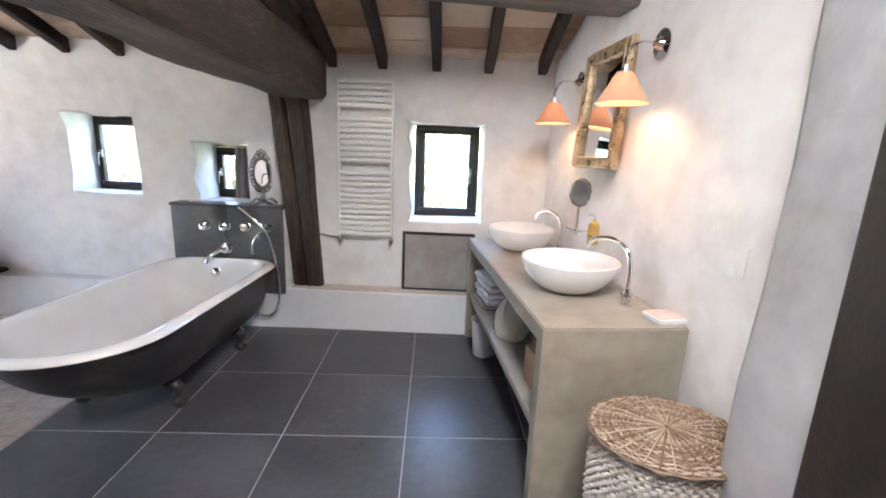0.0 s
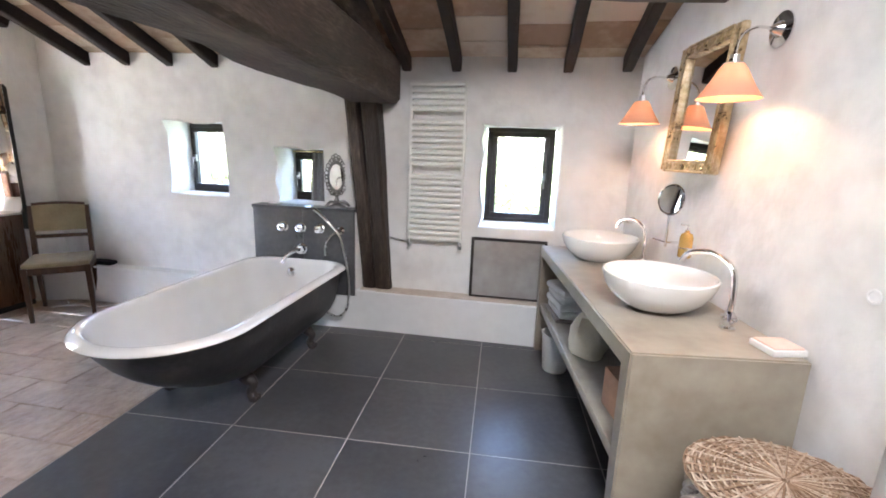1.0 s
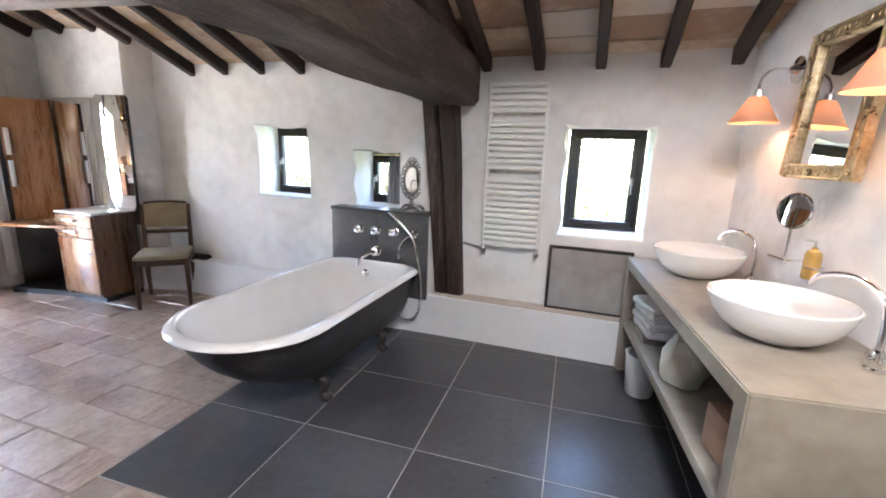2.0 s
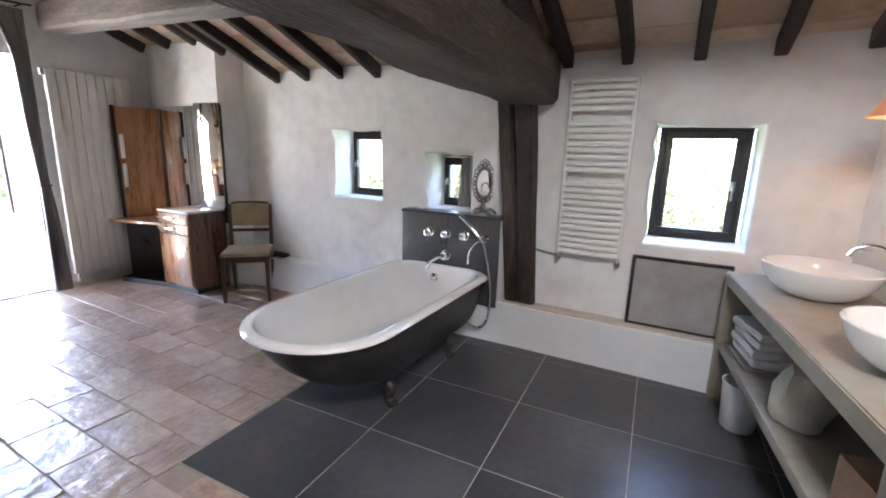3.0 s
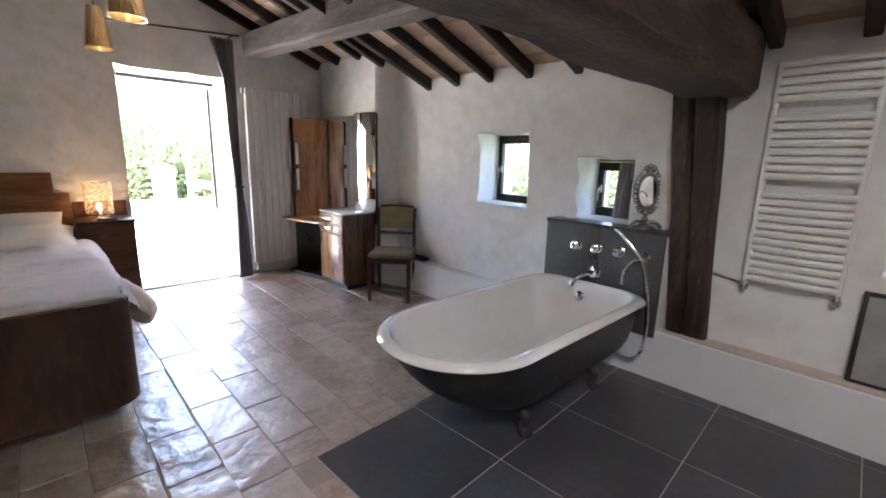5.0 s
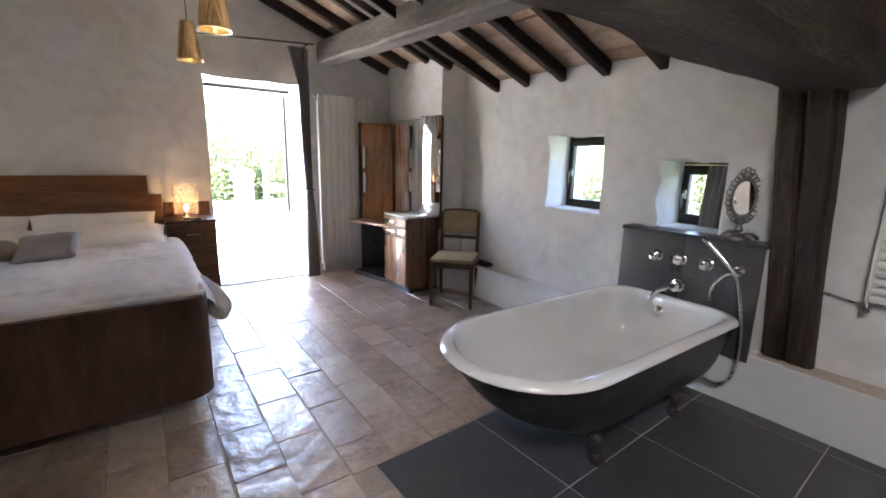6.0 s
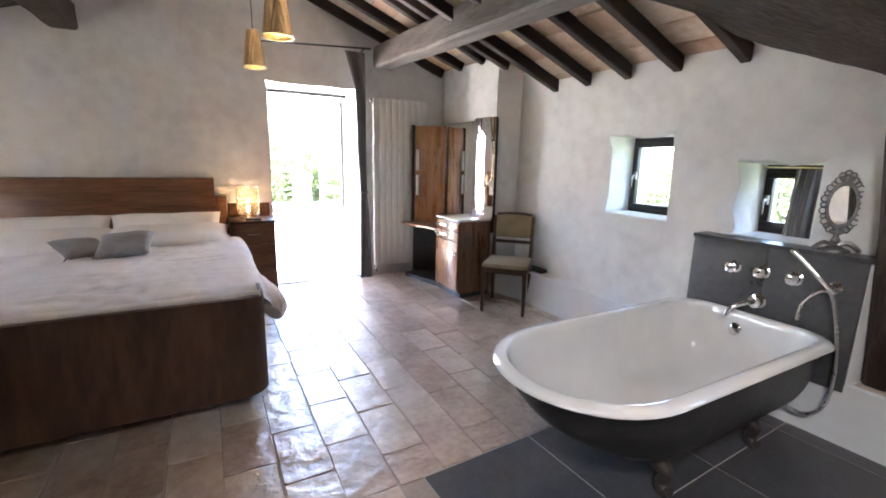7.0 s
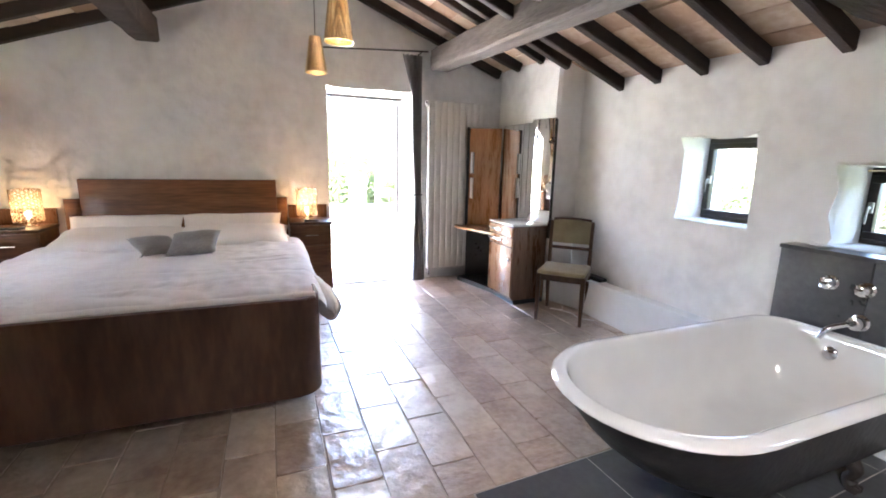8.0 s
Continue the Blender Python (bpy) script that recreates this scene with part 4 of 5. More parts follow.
ring(bm, (0, 0, 0), 0.072, 0.006, "z", 32, 8)
bmesh.ops.transform(bm, matrix=T, verts=bm.verts)
part("rim", bm, CHROME, mag)
bm = bmesh.new()
lathe(bm, [(0, -0.004), (0.071, -0.004), (0.071, 0.004), (0, 0.004)], 32)
bmesh.ops.transform(bm, matrix=T, verts=bm.verts)
part("glass", bm, MIRROR, mag)
bottle = thing("soap_bottle", V @ pose(RW - 0.05, 0.80, 0.94), "amber liquid soap bottle with a pump in a wall holder", "bottle")
bm = bmesh.new()
lathe(bm, [(0, 0), (0.026, 0), (0.03, 0.006), (0.03, 0.1), (0.024, 0.118), (0.01, 0.125), (0.01, 0.135), (0, 0.135)], 20)
part("body", bm, AMBER, bottle)
bm = bmesh.new()
tube(bm, [(0, 0, 0.13), (0, 0, 0.16), (-0.035, 0, 0.163)], 0.005)
part("pump", bm, CHROME, bottle)
bm = bmesh.new()
ring(bm, (0, 0, 0.05), 0.033, 0.003, "z", 20, 6)
tube(bm, [(0.033, 0, 0.05), (0.05, 0, 0.05)], 0.004)
part("holder", bm, CHROME, bottle)
cup = thing("cup_holder", V @ pose(RW, 1.62, 0.99), "small chrome hook on the wall above the far basin", "hook")
bm = bmesh.new()
tube(bm, curve([(0, 0, 0), (-0.03, 0, 0), (-0.04, 0, 0.02), (-0.04, 0, 0.04)], 4), 0.005)
part("hook", bm, CHROME, cup)

sock = thing("wall_socket", V @ pose(RW, -0.135, 1.05), "round white wall socket", "socket")
bm = bmesh.new()
lathe(bm, [(0, 0), (0.022, 0), (0.022, 0.004), (0.016, 0.005), (0.014, 0.002), (0, 0.002)], 24)
bmesh.ops.transform(bm, matrix=pose(0, 0, 0, 0, -90, 0), verts=bm.verts)
part("plate", bm, PLASTIC, sock)
hook = thing("wall_hook", V @ pose(RW, -0.20, 1.09), "slim white towel hook on the plaster wall", "hook")
bm = bmesh.new()
tube(bm, curve([(0, 0, 0.05), (-0.008, 0, 0.04), (-0.010, 0, -0.04), (-0.02, 0, -0.05)], 4), 0.004)
part("hook", bm, WHITE_METAL, hook)

card = thing("card_box", V @ pose(0.515, 0.085, 0.785, 0, 0, 6), "small pale pink box with white edges on the washstand", "box")
bm = bmesh.new()
box(bm, (-0.06, -0.055, 0), (0.06, 0.055, 0.022), 0.003)
part("tray", bm, PLASTIC, card)
bm = bmesh.new()
box(bm, (-0.052, -0.047, 0.02), (0.052, 0.047, 0.028), 0.002)
part("lid", bm, PINK, card, "pale pink lid")


def folded(bm, x, y, w, d, h, z, seed):
    b2 = bmesh.new()
    box(b2, (-w / 2, -d / 2, 0), (w / 2, d / 2, h), h * 0.42)
    bmesh.ops.subdivide_edges(b2, edges=b2.edges, cuts=3, use_grid_fill=True)
    for v in b2.verts:
        v.co += noise.noise_vector(v.co * 9 + Vector((seed, 0, 0))) * 0.010
        v.co += Vector((x, y, z))
    me = bpy.data.meshes.new("tmp")
    b2.to_mesh(me)
    b2.free()
    bm.from_mesh(me)
    bpy.data.meshes.remove(me)


for i, (h, mt, lab) in enumerate(((0.028, GREY_CLOTH, "folded grey towel on the washstand shelf"), (0.055, TOWEL, "folded white terry towel in a stack"), (0.055, TOWEL, "folded white terry towel in a stack"), (0.05, TOWEL, "folded white terry towel in a stack"), (0.05, TOWEL, "folded white terry towel in a stack"))):
    bm = bmesh.new()
    folded(bm, 0, 0, 0.34, 0.3, h, 0, i * 3.3)
    t = solid("towel", bm, mt, lab, "towel", "towels on the shelf")
    t.matrix_world = V @ pose(0.21 + 0.01 * (i % 2), 1.42, 0.373 + (0, 0.026, 0.078, 0.130, 0.176)[i], 0, 0, 3 * i)
bm = bmesh.new()
rows = []
for zz, sx, sy in ((0, 0.14, 0.085), (0.02, 0.155, 0.10), (0.08, 0.16, 0.10), (0.14, 0.155, 0.09), (0.18, 0.145, 0.07), (0.215, 0.135, 0.045)):
    rows.append([(sx * math.copysign(abs(math.cos(a)) ** 0.6, math.cos(a)) + 0.012 * math.sin(5 * a + 20 * zz), sy * math.copysign(abs(math.sin(a)) ** 0.6, math.sin(a)) + 0.01 * math.cos(4 * a + 30 * zz), zz) for a in [2 * math.pi * i / 40 for i in range(40)]])
loft(bm, rows, cap0=True, cap1=True)
t = solid("wash_bag", bm, CREAM_BAG, "slouching cream canvas bag on the washstand shelf", "bag")
t.matrix_world = V @ pose(0.16, 0.92, 0.376, 0, 0, 60)
bm = bmesh.new()
box(bm, (-0.05, -0.09, 0), (0.05, 0.09, 0.17), 0.004)
t = solid("carton", bm, BOX_CARD, "upright brown printed carton on the shelf", "box")
t.matrix_world = V @ pose(0.12, 0.30, 0.376, 0, 0, 5)
bm = bmesh.new()
box(bm, (-0.11, -0.12, 0), (0.11, 0.12, 0.14), 0.01)
t = solid("black_box", bm, BLACK_CLOTH, "black storage box deep on the shelf", "box")
t.matrix_world = V @ pose(0.36, 0.36, 0.376)
bin_ = thing("waste_bin", V @ pose(0.09, 1.40, 0.001), "white plastic waste bin on the slate floor", "bin")
bm = bmesh.new()
lathe(bm, [(0, 0), (0.075, 0), (0.08, 0.006), (0.097, 0.255), (0.102, 0.26), (0.10, 0.264), (0.093, 0.258), (0.076, 0.012), (0, 0.01)], 32)
part("bucket", bm, PLASTIC, bin_)

# wicker laundry basket
wb = thing("laundry_basket", pose(0.925, 1.185, 0, 0, 0, 0), "whitewashed oval wicker laundry basket with a tan lid", "basket")
RX, RY, BH = 0.225, 0.19, 0.54


def basket_r(z):
    return 0.90 + 0.10 * math.sin(math.pi * min(1, z / BH) * 0.75)


bm = bmesh.new()
lathe(bm, [(0, 0.002), (0.86, 0.002), (0.88, 0.02), (0.93, 0.25), (0.95, 0.53)], 40, sx=RX, sy=RY)
part("liner", bm, CREAM_BAG, wb, "cloth lining showing between the canes")
bm = bmesh.new()
nst = 44
for k in range(37):
    z = 0.012 + k * 0.0143
    s = basket_r(z)
    pts = []
    for i in range(nst * 2 + 1):
        a = 2 * math.pi * i / (nst * 2)
        wv = 1 + 0.028 * math.cos(nst * a + math.pi * k)
        pts.append((RX * s * wv * math.cos(a), RY * s * wv * math.sin(a), z + 0.0012 * math.sin(7 * a + k)))
    tube(bm, pts, 0.0068, 5)
t = part("cane_weave", bm, WICKER, wb)
t["kind"] = "stuff"
bm = bmesh.new()
for i in range(nst):
    a = 2 * math.pi * (i + 0.5) / nst
    tube(bm, [(RX * basket_r(z) * math.cos(a), RY * basket_r(z) * math.sin(a), z) for z in (0.0, 0.12, 0.25, 0.38, 0.538)], 0.0045, 5)
t = part("cane_stake", bm, WICKER, wb)
t["kind"] = "stuff"
bm = bmesh.new()
lathe(bm, [(0, 0.552), (0.5, 0.55), (0.98, 0.535), (1.0, 0.53), (0.98, 0.527), (0, 0.54)], 44, sx=RX * 1.06, sy=RY * 1.06)
lid = part("lid", bm, WICKER_LID, wb, "domed tan wicker lid")
bm = bmesh.new()
for k in range(25):
    s = 0.05 + k * 0.0395
    z = 0.556 - 0.014 * s * s
    pts = []
    n2 = 30 + k * 5
    for i in range(n2 + 1):
        a = 2 * math.pi * i / n2
        pts.append((RX * 1.08 * s * math.cos(a), RY * 1.08 * s * math.sin(a), z + 0.003 * math.cos(17 * a + math.pi * k)))
    tube(bm, pts, 0.0047, 5)
for i in range(34):
    a = 2 * math.pi * i / 34
    tube(bm, [(RX * 1.08 * q * math.cos(a), RY * 1.08 * q * math.sin(a), 0.5595 - 0.014 * q * q + 0.003 * (k % 2)) for k, q in enumerate((0.05, 0.2, 0.4, 0.6, 0.8, 1.0))], 0.0036, 5)
t = part("lid_weave", bm, WICKER_LID, lid)
t["kind"] = "stuff"

# ---------------------------------------------------------------- bedroom end
bed = thing("bed", pose(0, 0, 0), "large walnut veneer double bed with pale bedding", "bed")
BX, BY0, BY1 = -2.65, -1.34, 0.63
bm = bmesh.new()
out = [(BX - 0.30, BY1), (BX - 0.12, BY1)] + [(BX - 0.12 + 0.12 * math.sin(a), BY1 - 0.12 + 0.12 * math.cos(a)) for a in [0.5 * math.pi * i / 8 for i in range(9)]]
out += [(BX, BY0 + 0.12)] + [(BX - 0.12 + 0.12 * math.cos(a), BY0 + 0.12 - 0.12 * math.sin(a)) for a in [0.5 * math.pi * i / 8 for i in range(9)]] + [(BX - 0.30, BY0)]
inn = [(x - (0.035 if x > BX - 0.11 else 0.012), y * 0.978 + -0.355 * 0.022) for x, y in out][::-1]
slab(bm, out + inn, 0.10, 0.655)
bmesh.ops.bevel(bm, geom=[e for e in bm.edges if all(abs(v.co.z - 0.655) < 0.001 for v in e.verts) or all(abs(v.co.z - 0.10) < 0.001 for v in e.verts)], offset=0.006, segments=2, affect="EDGES")
part("footboard", bm, BED_WOOD, bed, "tall walnut footboard with rounded corners")
for y in (BY1 - 0.03, BY0):
    bm = bmesh.new()
    box(bm, (-5.1, y, 0.14), (BX - 0.30, y + 0.03, 0.50), 0.004)
    part("side_rail", bm, BED_WOOD, bed)
for x, y in ((BX - 0.25, BY1 - 0.15), (BX - 0.25, BY0 + 0.09), (-5.0, BY1 - 0.12), (-5.0, BY0 + 0.08)):
    bm = bmesh.new()
    box(bm, (x, y, 0), (x + 0.06, y + 0.06, 0.14), 0.005)
    part("leg", bm, BLACK_WOOD, bed)
bm = bmesh.new()
box(bm, (-5.17, -1.18, 0.1), (-5.12, 0.46, 1.175), 0.006)
part("headboard", bm, HEAD_WOOD, bed, "straight walnut headboard")
for y0, y1, h in ((-1.30, -1.18, 1.0), (0.46, 0.56, 1.0)):
    bm = bmesh.new()
    box(bm, (-5.165, y0, 0.1), (-5.125, y1, h), 0.006)
    part("headboard_wing", bm, HEAD_WOOD, bed)
bm = bmesh.new()
box(bm, (-5.10, BY0 + 0.05, 0.30), (BX - 0.06, BY1 - 0.06, 0.63), 0.05)
part("mattress", bm, PILLOW_CLOTH, bed)


def cloth(name, x0, x1, y0, y1, z, mat, label, category, wrinkle=0.010, nx=70, ny=60, drop_right=0.0, group=""):
    bm = bmesh.new()
    rows = []
    for i in range(nx + 1):
        x = x0 + (x1 - x0) * i / nx
        row = []
        for j in range(ny + 1):
            s = j / ny
            y = y0 + (y1 - y0) * s
            e = min(x - x0, x1 - x, 0.14) / 0.14
            zz = z - 0.03 * (1 - e) ** 2
            zz += wrinkle * noise.noise(Vector((x * 2.2, y * 5, 1.7))) + 0.5 * wrinkle * noise.noise(Vector((x * 7, y * 15, 4.2))) + 0.012 * noise.noise(Vector((x * 1.1, y * 1.3, 9))) + 0.020 * abs(noise.noise(Vector((x * 9 + 2 * noise.noise(Vector((x, y * 2, 3))), y * 1.6, 6)))) - 0.016 * max(0.0, 1 - abs(noise.noise(Vector((x * 5 + 0.8 * math.sin(y * 3), y * 1.3, 11)))) * 9) * max(0.0, noise.noise(Vector((x * 1.3, y * 1.7, 21))) + 0.25)
            over = max(0.0, y - (BY1 - 0.05))
            yy = y
            if over > 0 and drop_right:
                k = min(1, over / 0.10)
                yy = BY1 - 0.05 + 0.10 * math.sin(k * math.pi / 2) + 0.012 * noise.noise(Vector((x * 6, over * 4, 2)))
                zz -= 0.10 * (1 - math.cos(k * math.pi / 2)) + max(0, over - 0.10)
            under = max(0.0, (BY0 + 0.05) - y)
            if under > 0:
                k = min(1, under / 0.10)
                yy = BY0 + 0.05 - 0.10 * math.sin(k * math.pi / 2)
                zz -= 0.10 * (1 - math.cos(k * math.pi / 2)) + max(0, under - 0.10)
            row.append((x, yy, zz))
        rows.append(row)
    loft(bm, rows, close=False)
    bmesh.ops.solidify(bm, geom=bm.faces, thickness=0.014)
    return solid(name, bm, mat, label, category, group)


spread = cloth("bedspread", -4.72, BX - 0.13, BY0 - 0.2, BY1 + 0.08, 0.655, LINEN, "pale grey-pink crumpled bedspread over the bed", "bedspread", 0.014, 170, 110, drop_right=1)
bm = bmesh.new()
rows = []
for i in range(61):
    q = i / 60
    y = BY0 + 0.06 + (BY1 - BY0 - 0.08) * q
    r = 0.022 + 0.006 * noise.noise(Vector((0, y * 5, 3)))
    rows.append([(BX - 0.095 + 0.045 * math.cos(a) + 0.008 * noise.noise(Vector((a, y * 7, 1))), y, 0.645 + r * math.sin(a) + 0.008 * noise.noise(Vector((2, y * 4, 8)))) for a in [2 * math.pi * k / 14 for k in range(14)]])
loft(bm, rows, cap0=True, cap1=True)
part("sheet_fold", bm, PILLOW_CLOTH, spread, "white folded sheet edge along the foot")
# folded end of the duvet bulging over the side near the foot
bm = bmesh.new()
rows = []
for i in range(25):
    t = i / 24
    cx, cy, cz = -3.55 + 0.62 * t, BY1 - 0.02 + 0.12 * t, 0.56 - 0.085 * t
    r = (0.05 + 0.03 * math.sin(math.pi * min(1, t * 0.75))) * (1 if t < 0.86 else math.sqrt(max(0.04, 1 - ((t - 0.86) / 0.14) ** 2)))
    rows.append([(cx + 0.01 * math.sin(3 * a), cy + r * 0.9 * math.cos(a) * (1 + 0.05 * math.sin(9 * t + a * 2)), cz + r * 1.1 * math.sin(a)) for a in [2 * math.pi * k / 20 for k in range(20)]])
loft(bm, rows, cap0=True, cap1=True)
roughen(bm, 0.012, 9)
solid("duvet_roll", bm, PILLOW_CLOTH, "rolled white duvet edge bulging over the bed side", "duvet")


def cushion(name, m, w, d, h, mat, label, seed=0, group=""):
    bm = bmesh.new()
    n = 22
    for side in (1, -1):
        rows = []
        for i in range(n + 1):
            u = -1 + 2 * i / n
            row = []
            for j in range(n + 1):
                v = -1 + 2 * j / n
                puff = (max(0, 1 - u ** 4) * max(0, 1 - v ** 4)) ** 0.55
                pinch = 1 - 0.06 * (1 - abs(u)) * abs(v) ** 3 - 0.0
                p = Vector((u * w / 2 * (1 - 0.05 * (1 - v * v)), v * d / 2 * (1 - 0.05 * (1 - u * u)) * pinch, side * h / 2 * puff))
                p += noise.noise_vector(p * 7 + Vector((seed, 0, 0))) * 0.010 * puff
                row.append(p)
            rows.append(row)
        loft(bm, rows, close=False)
    ob = solid(name, bm, mat, label, "pillow", group)
    ob.matrix_world = m
    return ob


cushion("pillow", pose(-4.93, -0.80, 0.70, 58, 0, 90), 0.87, 0.36, 0.24, PILLOW_CLOTH, "plump white pillow against the headboard", 1, "white pillows")
cushion("pillow", pose(-4.93, 0.06, 0.70, 58, 0, 90), 0.87, 0.36, 0.24, PILLOW_CLOTH, "plump white pillow against the headboard", 2, "white pillows")
cushion("pillow", pose(-4.66, -0.80, 0.672, 10, 0, 90), 0.95, 0.62, 0.17, PILLOW_CLOTH, "flat white pillow lying on the bed", 3, "white pillows")
cushion("pillow", pose(-4.66, 0.08, 0.672, 10, 0, 90), 0.95, 0.62, 0.17, PILLOW_CLOTH, "flat white pillow lying on the bed", 4, "white pillows")
tasselled = cushion("cushion", pose(-4.16, -0.42, 0.715, 18, 4, 125), 0.30, 0.28, 0.09, GREY_CLOTH, "small grey satin cushion with a tassel", 5, "grey cushions")
bm = bmesh.new()
tube(bm, curve([(-0.145, -0.13, 0.0), (-0.165, -0.15, -0.012), (-0.18, -0.175, -0.02), (-0.20, -0.19, -0.018)], 5), 0.01, 8, [0.004] * 6 + [0.008] * 5 + [0.012] * 4 + [0.010])
part("tassel", bm, BLACK_CLOTH, tasselled, "dark cord tassel at the corner")
cushion("cushion", pose(-4.10, -0.16, 0.735, 24, -4, 84), 0.34, 0.30, 0.10, GREY_CLOTH, "small grey satin cushion leaning on another", 6, "grey cushions")


def nightstand(y0, y1, label):
    ns = thing("nightstand", pose(-5.14, y0, 0), label, "nightstand", "nightstands beside the bed")
    w = y1 - y0
    for nm, lo, hi, mt in (("body", (0, 0.0, 0.08), (0.36, w, 0.755), HEAD_WOOD), ("top", (0, -0.01, 0.755), (0.38, w + 0.01, 0.78), BED_WOOD), 
                           ("plinth", (0.02, 0.02, 0), (0.34, w - 0.02, 0.08), BLACK_WOOD), ("back_panel", (-0.02, 0.0, 0.78), (0.0, w, 0.92), WALNUT),
                           ("door_front", (0.36, 0.012, 0.10), (0.372, w - 0.012, 0.54), HEAD_WOOD), ("drawer_front", (0.36, 0.012, 0.55), (0.372, w - 0.012, 0.745), HEAD_WOOD)):
        bm = bmesh.new()
        box(bm, lo, hi, 0.004)
        part(nm, bm, mt, ns)
    bm = bmesh.new()
    tube(bm, [(0.39, w / 2 - 0.06, 0.65), (0.39, w / 2 + 0.06, 0.65)], 0.006)
    for s in (-0.05, 0.05):
        tube(bm, [(0.37, w / 2 + s, 0.65), (0.39, w / 2 + s, 0.65)], 0.004)
    part("handle", bm, CHROME, ns)


nightstand(0.57, 0.96, "walnut nightstand with a raised back panel")
nightstand(-1.78, -1.36, "walnut nightstand with a raised back panel")


bm = bmesh.new()
ring(bm, (0, 0, 0), 0.0195, 0.005, "y", 12, 6)
bmesh.ops.recalc_face_normals(bm, faces=bm.faces)
BEAD = bpy.data.meshes.new("bead")
bm.to_mesh(BEAD)
bm.free()
BEAD.materials.append(CRYSTAL)


def crystal_lamp(x, y):
    lamp = thing("table_lamp", pose(x, y, 0.78), "lit crystal table lamp with rings of glass beads", "table lamp", "bedside lamps")
    bm = bmesh.new()
    lathe(bm, [(0, 0), (0.07, 0), (0.072, 0.008), (0.02, 0.018), (0.012, 0.03), (0.012, 0.06), (0, 0.06)], 24)
    part("base", bm, CHROME, lamp)
    for k in range(6):
        for i in range(12):
            a = 2 * math.pi * (i + 0.5 * (k % 2)) / 12
            bead = new("bead", BEAD)
            bead.parent = lamp
            bead.matrix_basis = Matrix.Translation((0.098 * math.cos(a), 0.098 * math.sin(a), 0.066 + k * 0.0455)) @ Matrix.Rotation(a + math.pi / 2, 4, "Z")
    for z in (0.042, 0.315):
        bm = bmesh.new()
        ring(bm, (0, 0, z), 0.098, 0.003, "z", 30, 6)
        part("hoop", bm, CHROME, lamp)
    bm = bmesh.new()
    lathe(bm, [(0, 0.06), (0.013, 0.07), (0.02, 0.10), (0.016, 0.125), (0, 0.135)], 16)
    part("bulb", bm, BULB, lamp)
    point_light("table_lamp_light", (x, y, 0.78 + 0.17), 0.11, (1.0, 0.64, 0.30), 0.005)


crystal_lamp(-5.0, 0.745)
crystal_lamp(-5.0, -1.50)
bm = bmesh.new()
box(bm, (-4.90, 0.70, 0.781), (-4.80, 0.84, 0.797), 0.003)
solid("book", bm, BLACK_CLOTH, "small dark book on the nightstand", "book")
bm = bmesh.new()
box(bm, (-4.88, -1.62, 0.781), (-4.78, -1.48, 0.80), 0.003)
solid("book", bm, BLACK_CLOTH, "small dark book on the far nightstand", "book")


def pendant(x, y, z, r, h):
    p = thing("pendant_lamp", pose(x, y, z), "perforated brass cone pendant lamp on a thin cord", "pendant lamp", "brass pendants over the bed")
    bm = bmesh.new()
    lathe(bm, [(r, 0), (r * 0.55, h), (r * 0.5, h + 0.01), (0.01, h + 0.012), (0.01, h + 0.006), (r * 0.53, h - 0.004), (r * 0.96, 0.0)], 40)
    ring(bm, (0, 0, 0), r * 0.985, 0.005, "z", 40, 6)
    part("shade", bm, BRASS, p)
    bm = bmesh.new()
    top = roof(x, y) - z + 0.09
    tube(bm, [(0, 0, h), (0, 0, top)], 0.004, 6)
    part("cord", bm, FRAME_WOOD, p)
    bm = bmesh.new()
    lathe(bm, [(0, 0.06), (0.03, 0.08), (0.03, 0.12), (0.012, 0.16), (0, 0.17)], 16)
    part("bulb", bm, BULB, p)


pendant(-4.6, 0.845, 2.15, 0.098, 0.29)
pendant(-3.9, 0.945, 2.255, 0.112, 0.36)

# ---------------------------------------------------------------- dressing table and chair
dt = thing("dressing_table", pose(-3.925, 2.945, 0, 0, 0, 1), "art deco walnut dressing table with a tall mirror", "dressing table")
for nm, lo, hi, mt, lab in (
        ("cabinet_body", (-0.47, -0.375, 0.05), (0.0, 0.0, 0.79), WALNUT, ""), ("cabinet_top", (-0.475, -0.39, 0.79), (0.005, 0.0, 0.81), CERAMIC, "white glass cabinet top"),
        ("cabinet_door", (-0.462, -0.391, 0.08), (-0.01, -0.376, 0.575), HONEY, "glossy honey walnut door"), ("drawer", (-0.462, -0.391, 0.585), (-0.01, -0.376, 0.675), HONEY, ""), ("drawer", (-0.462, -0.391, 0.685), (-0.01, -0.376, 0.775), HONEY, ""),
        ("back_board", (-0.93, -0.02, 0.05), (-0.475, 0.0, 0.64), BLACK_WOOD, ""), ("mirror_backing", (-0.93, 0.0, 0.665), (0.04, 0.018, 1.805), BLACK_WOOD, "black mirror back edge")):
    bm = bmesh.new()
    box(bm, lo, hi, 0.004)
    part(nm, bm, mt, dt, lab)
bm = bmesh.new()
slab(bm, [(-0.475, -0.37), (-0.475, 0.0), (-0.93, 0.0), (-1.13, -0.345), (-1.14, -0.50), (-1.06, -0.53)], 0.64, 0.663)
part("shelf", bm, HONEY, dt, "honey walnut shelf")
bm = bmesh.new()
slab(bm, [(-0.01, -0.345), (-0.01, 0.0), (-0.93, 0.0), (-1.12, -0.33), (-1.06, -0.48), (-0.47, -0.35)], 0.0, 0.05)
part("plinth", bm, BLACK_WOOD, dt, "black recessed plinth")
wing = pose(-0.93, 0.0, 0, 0, 0, 60)
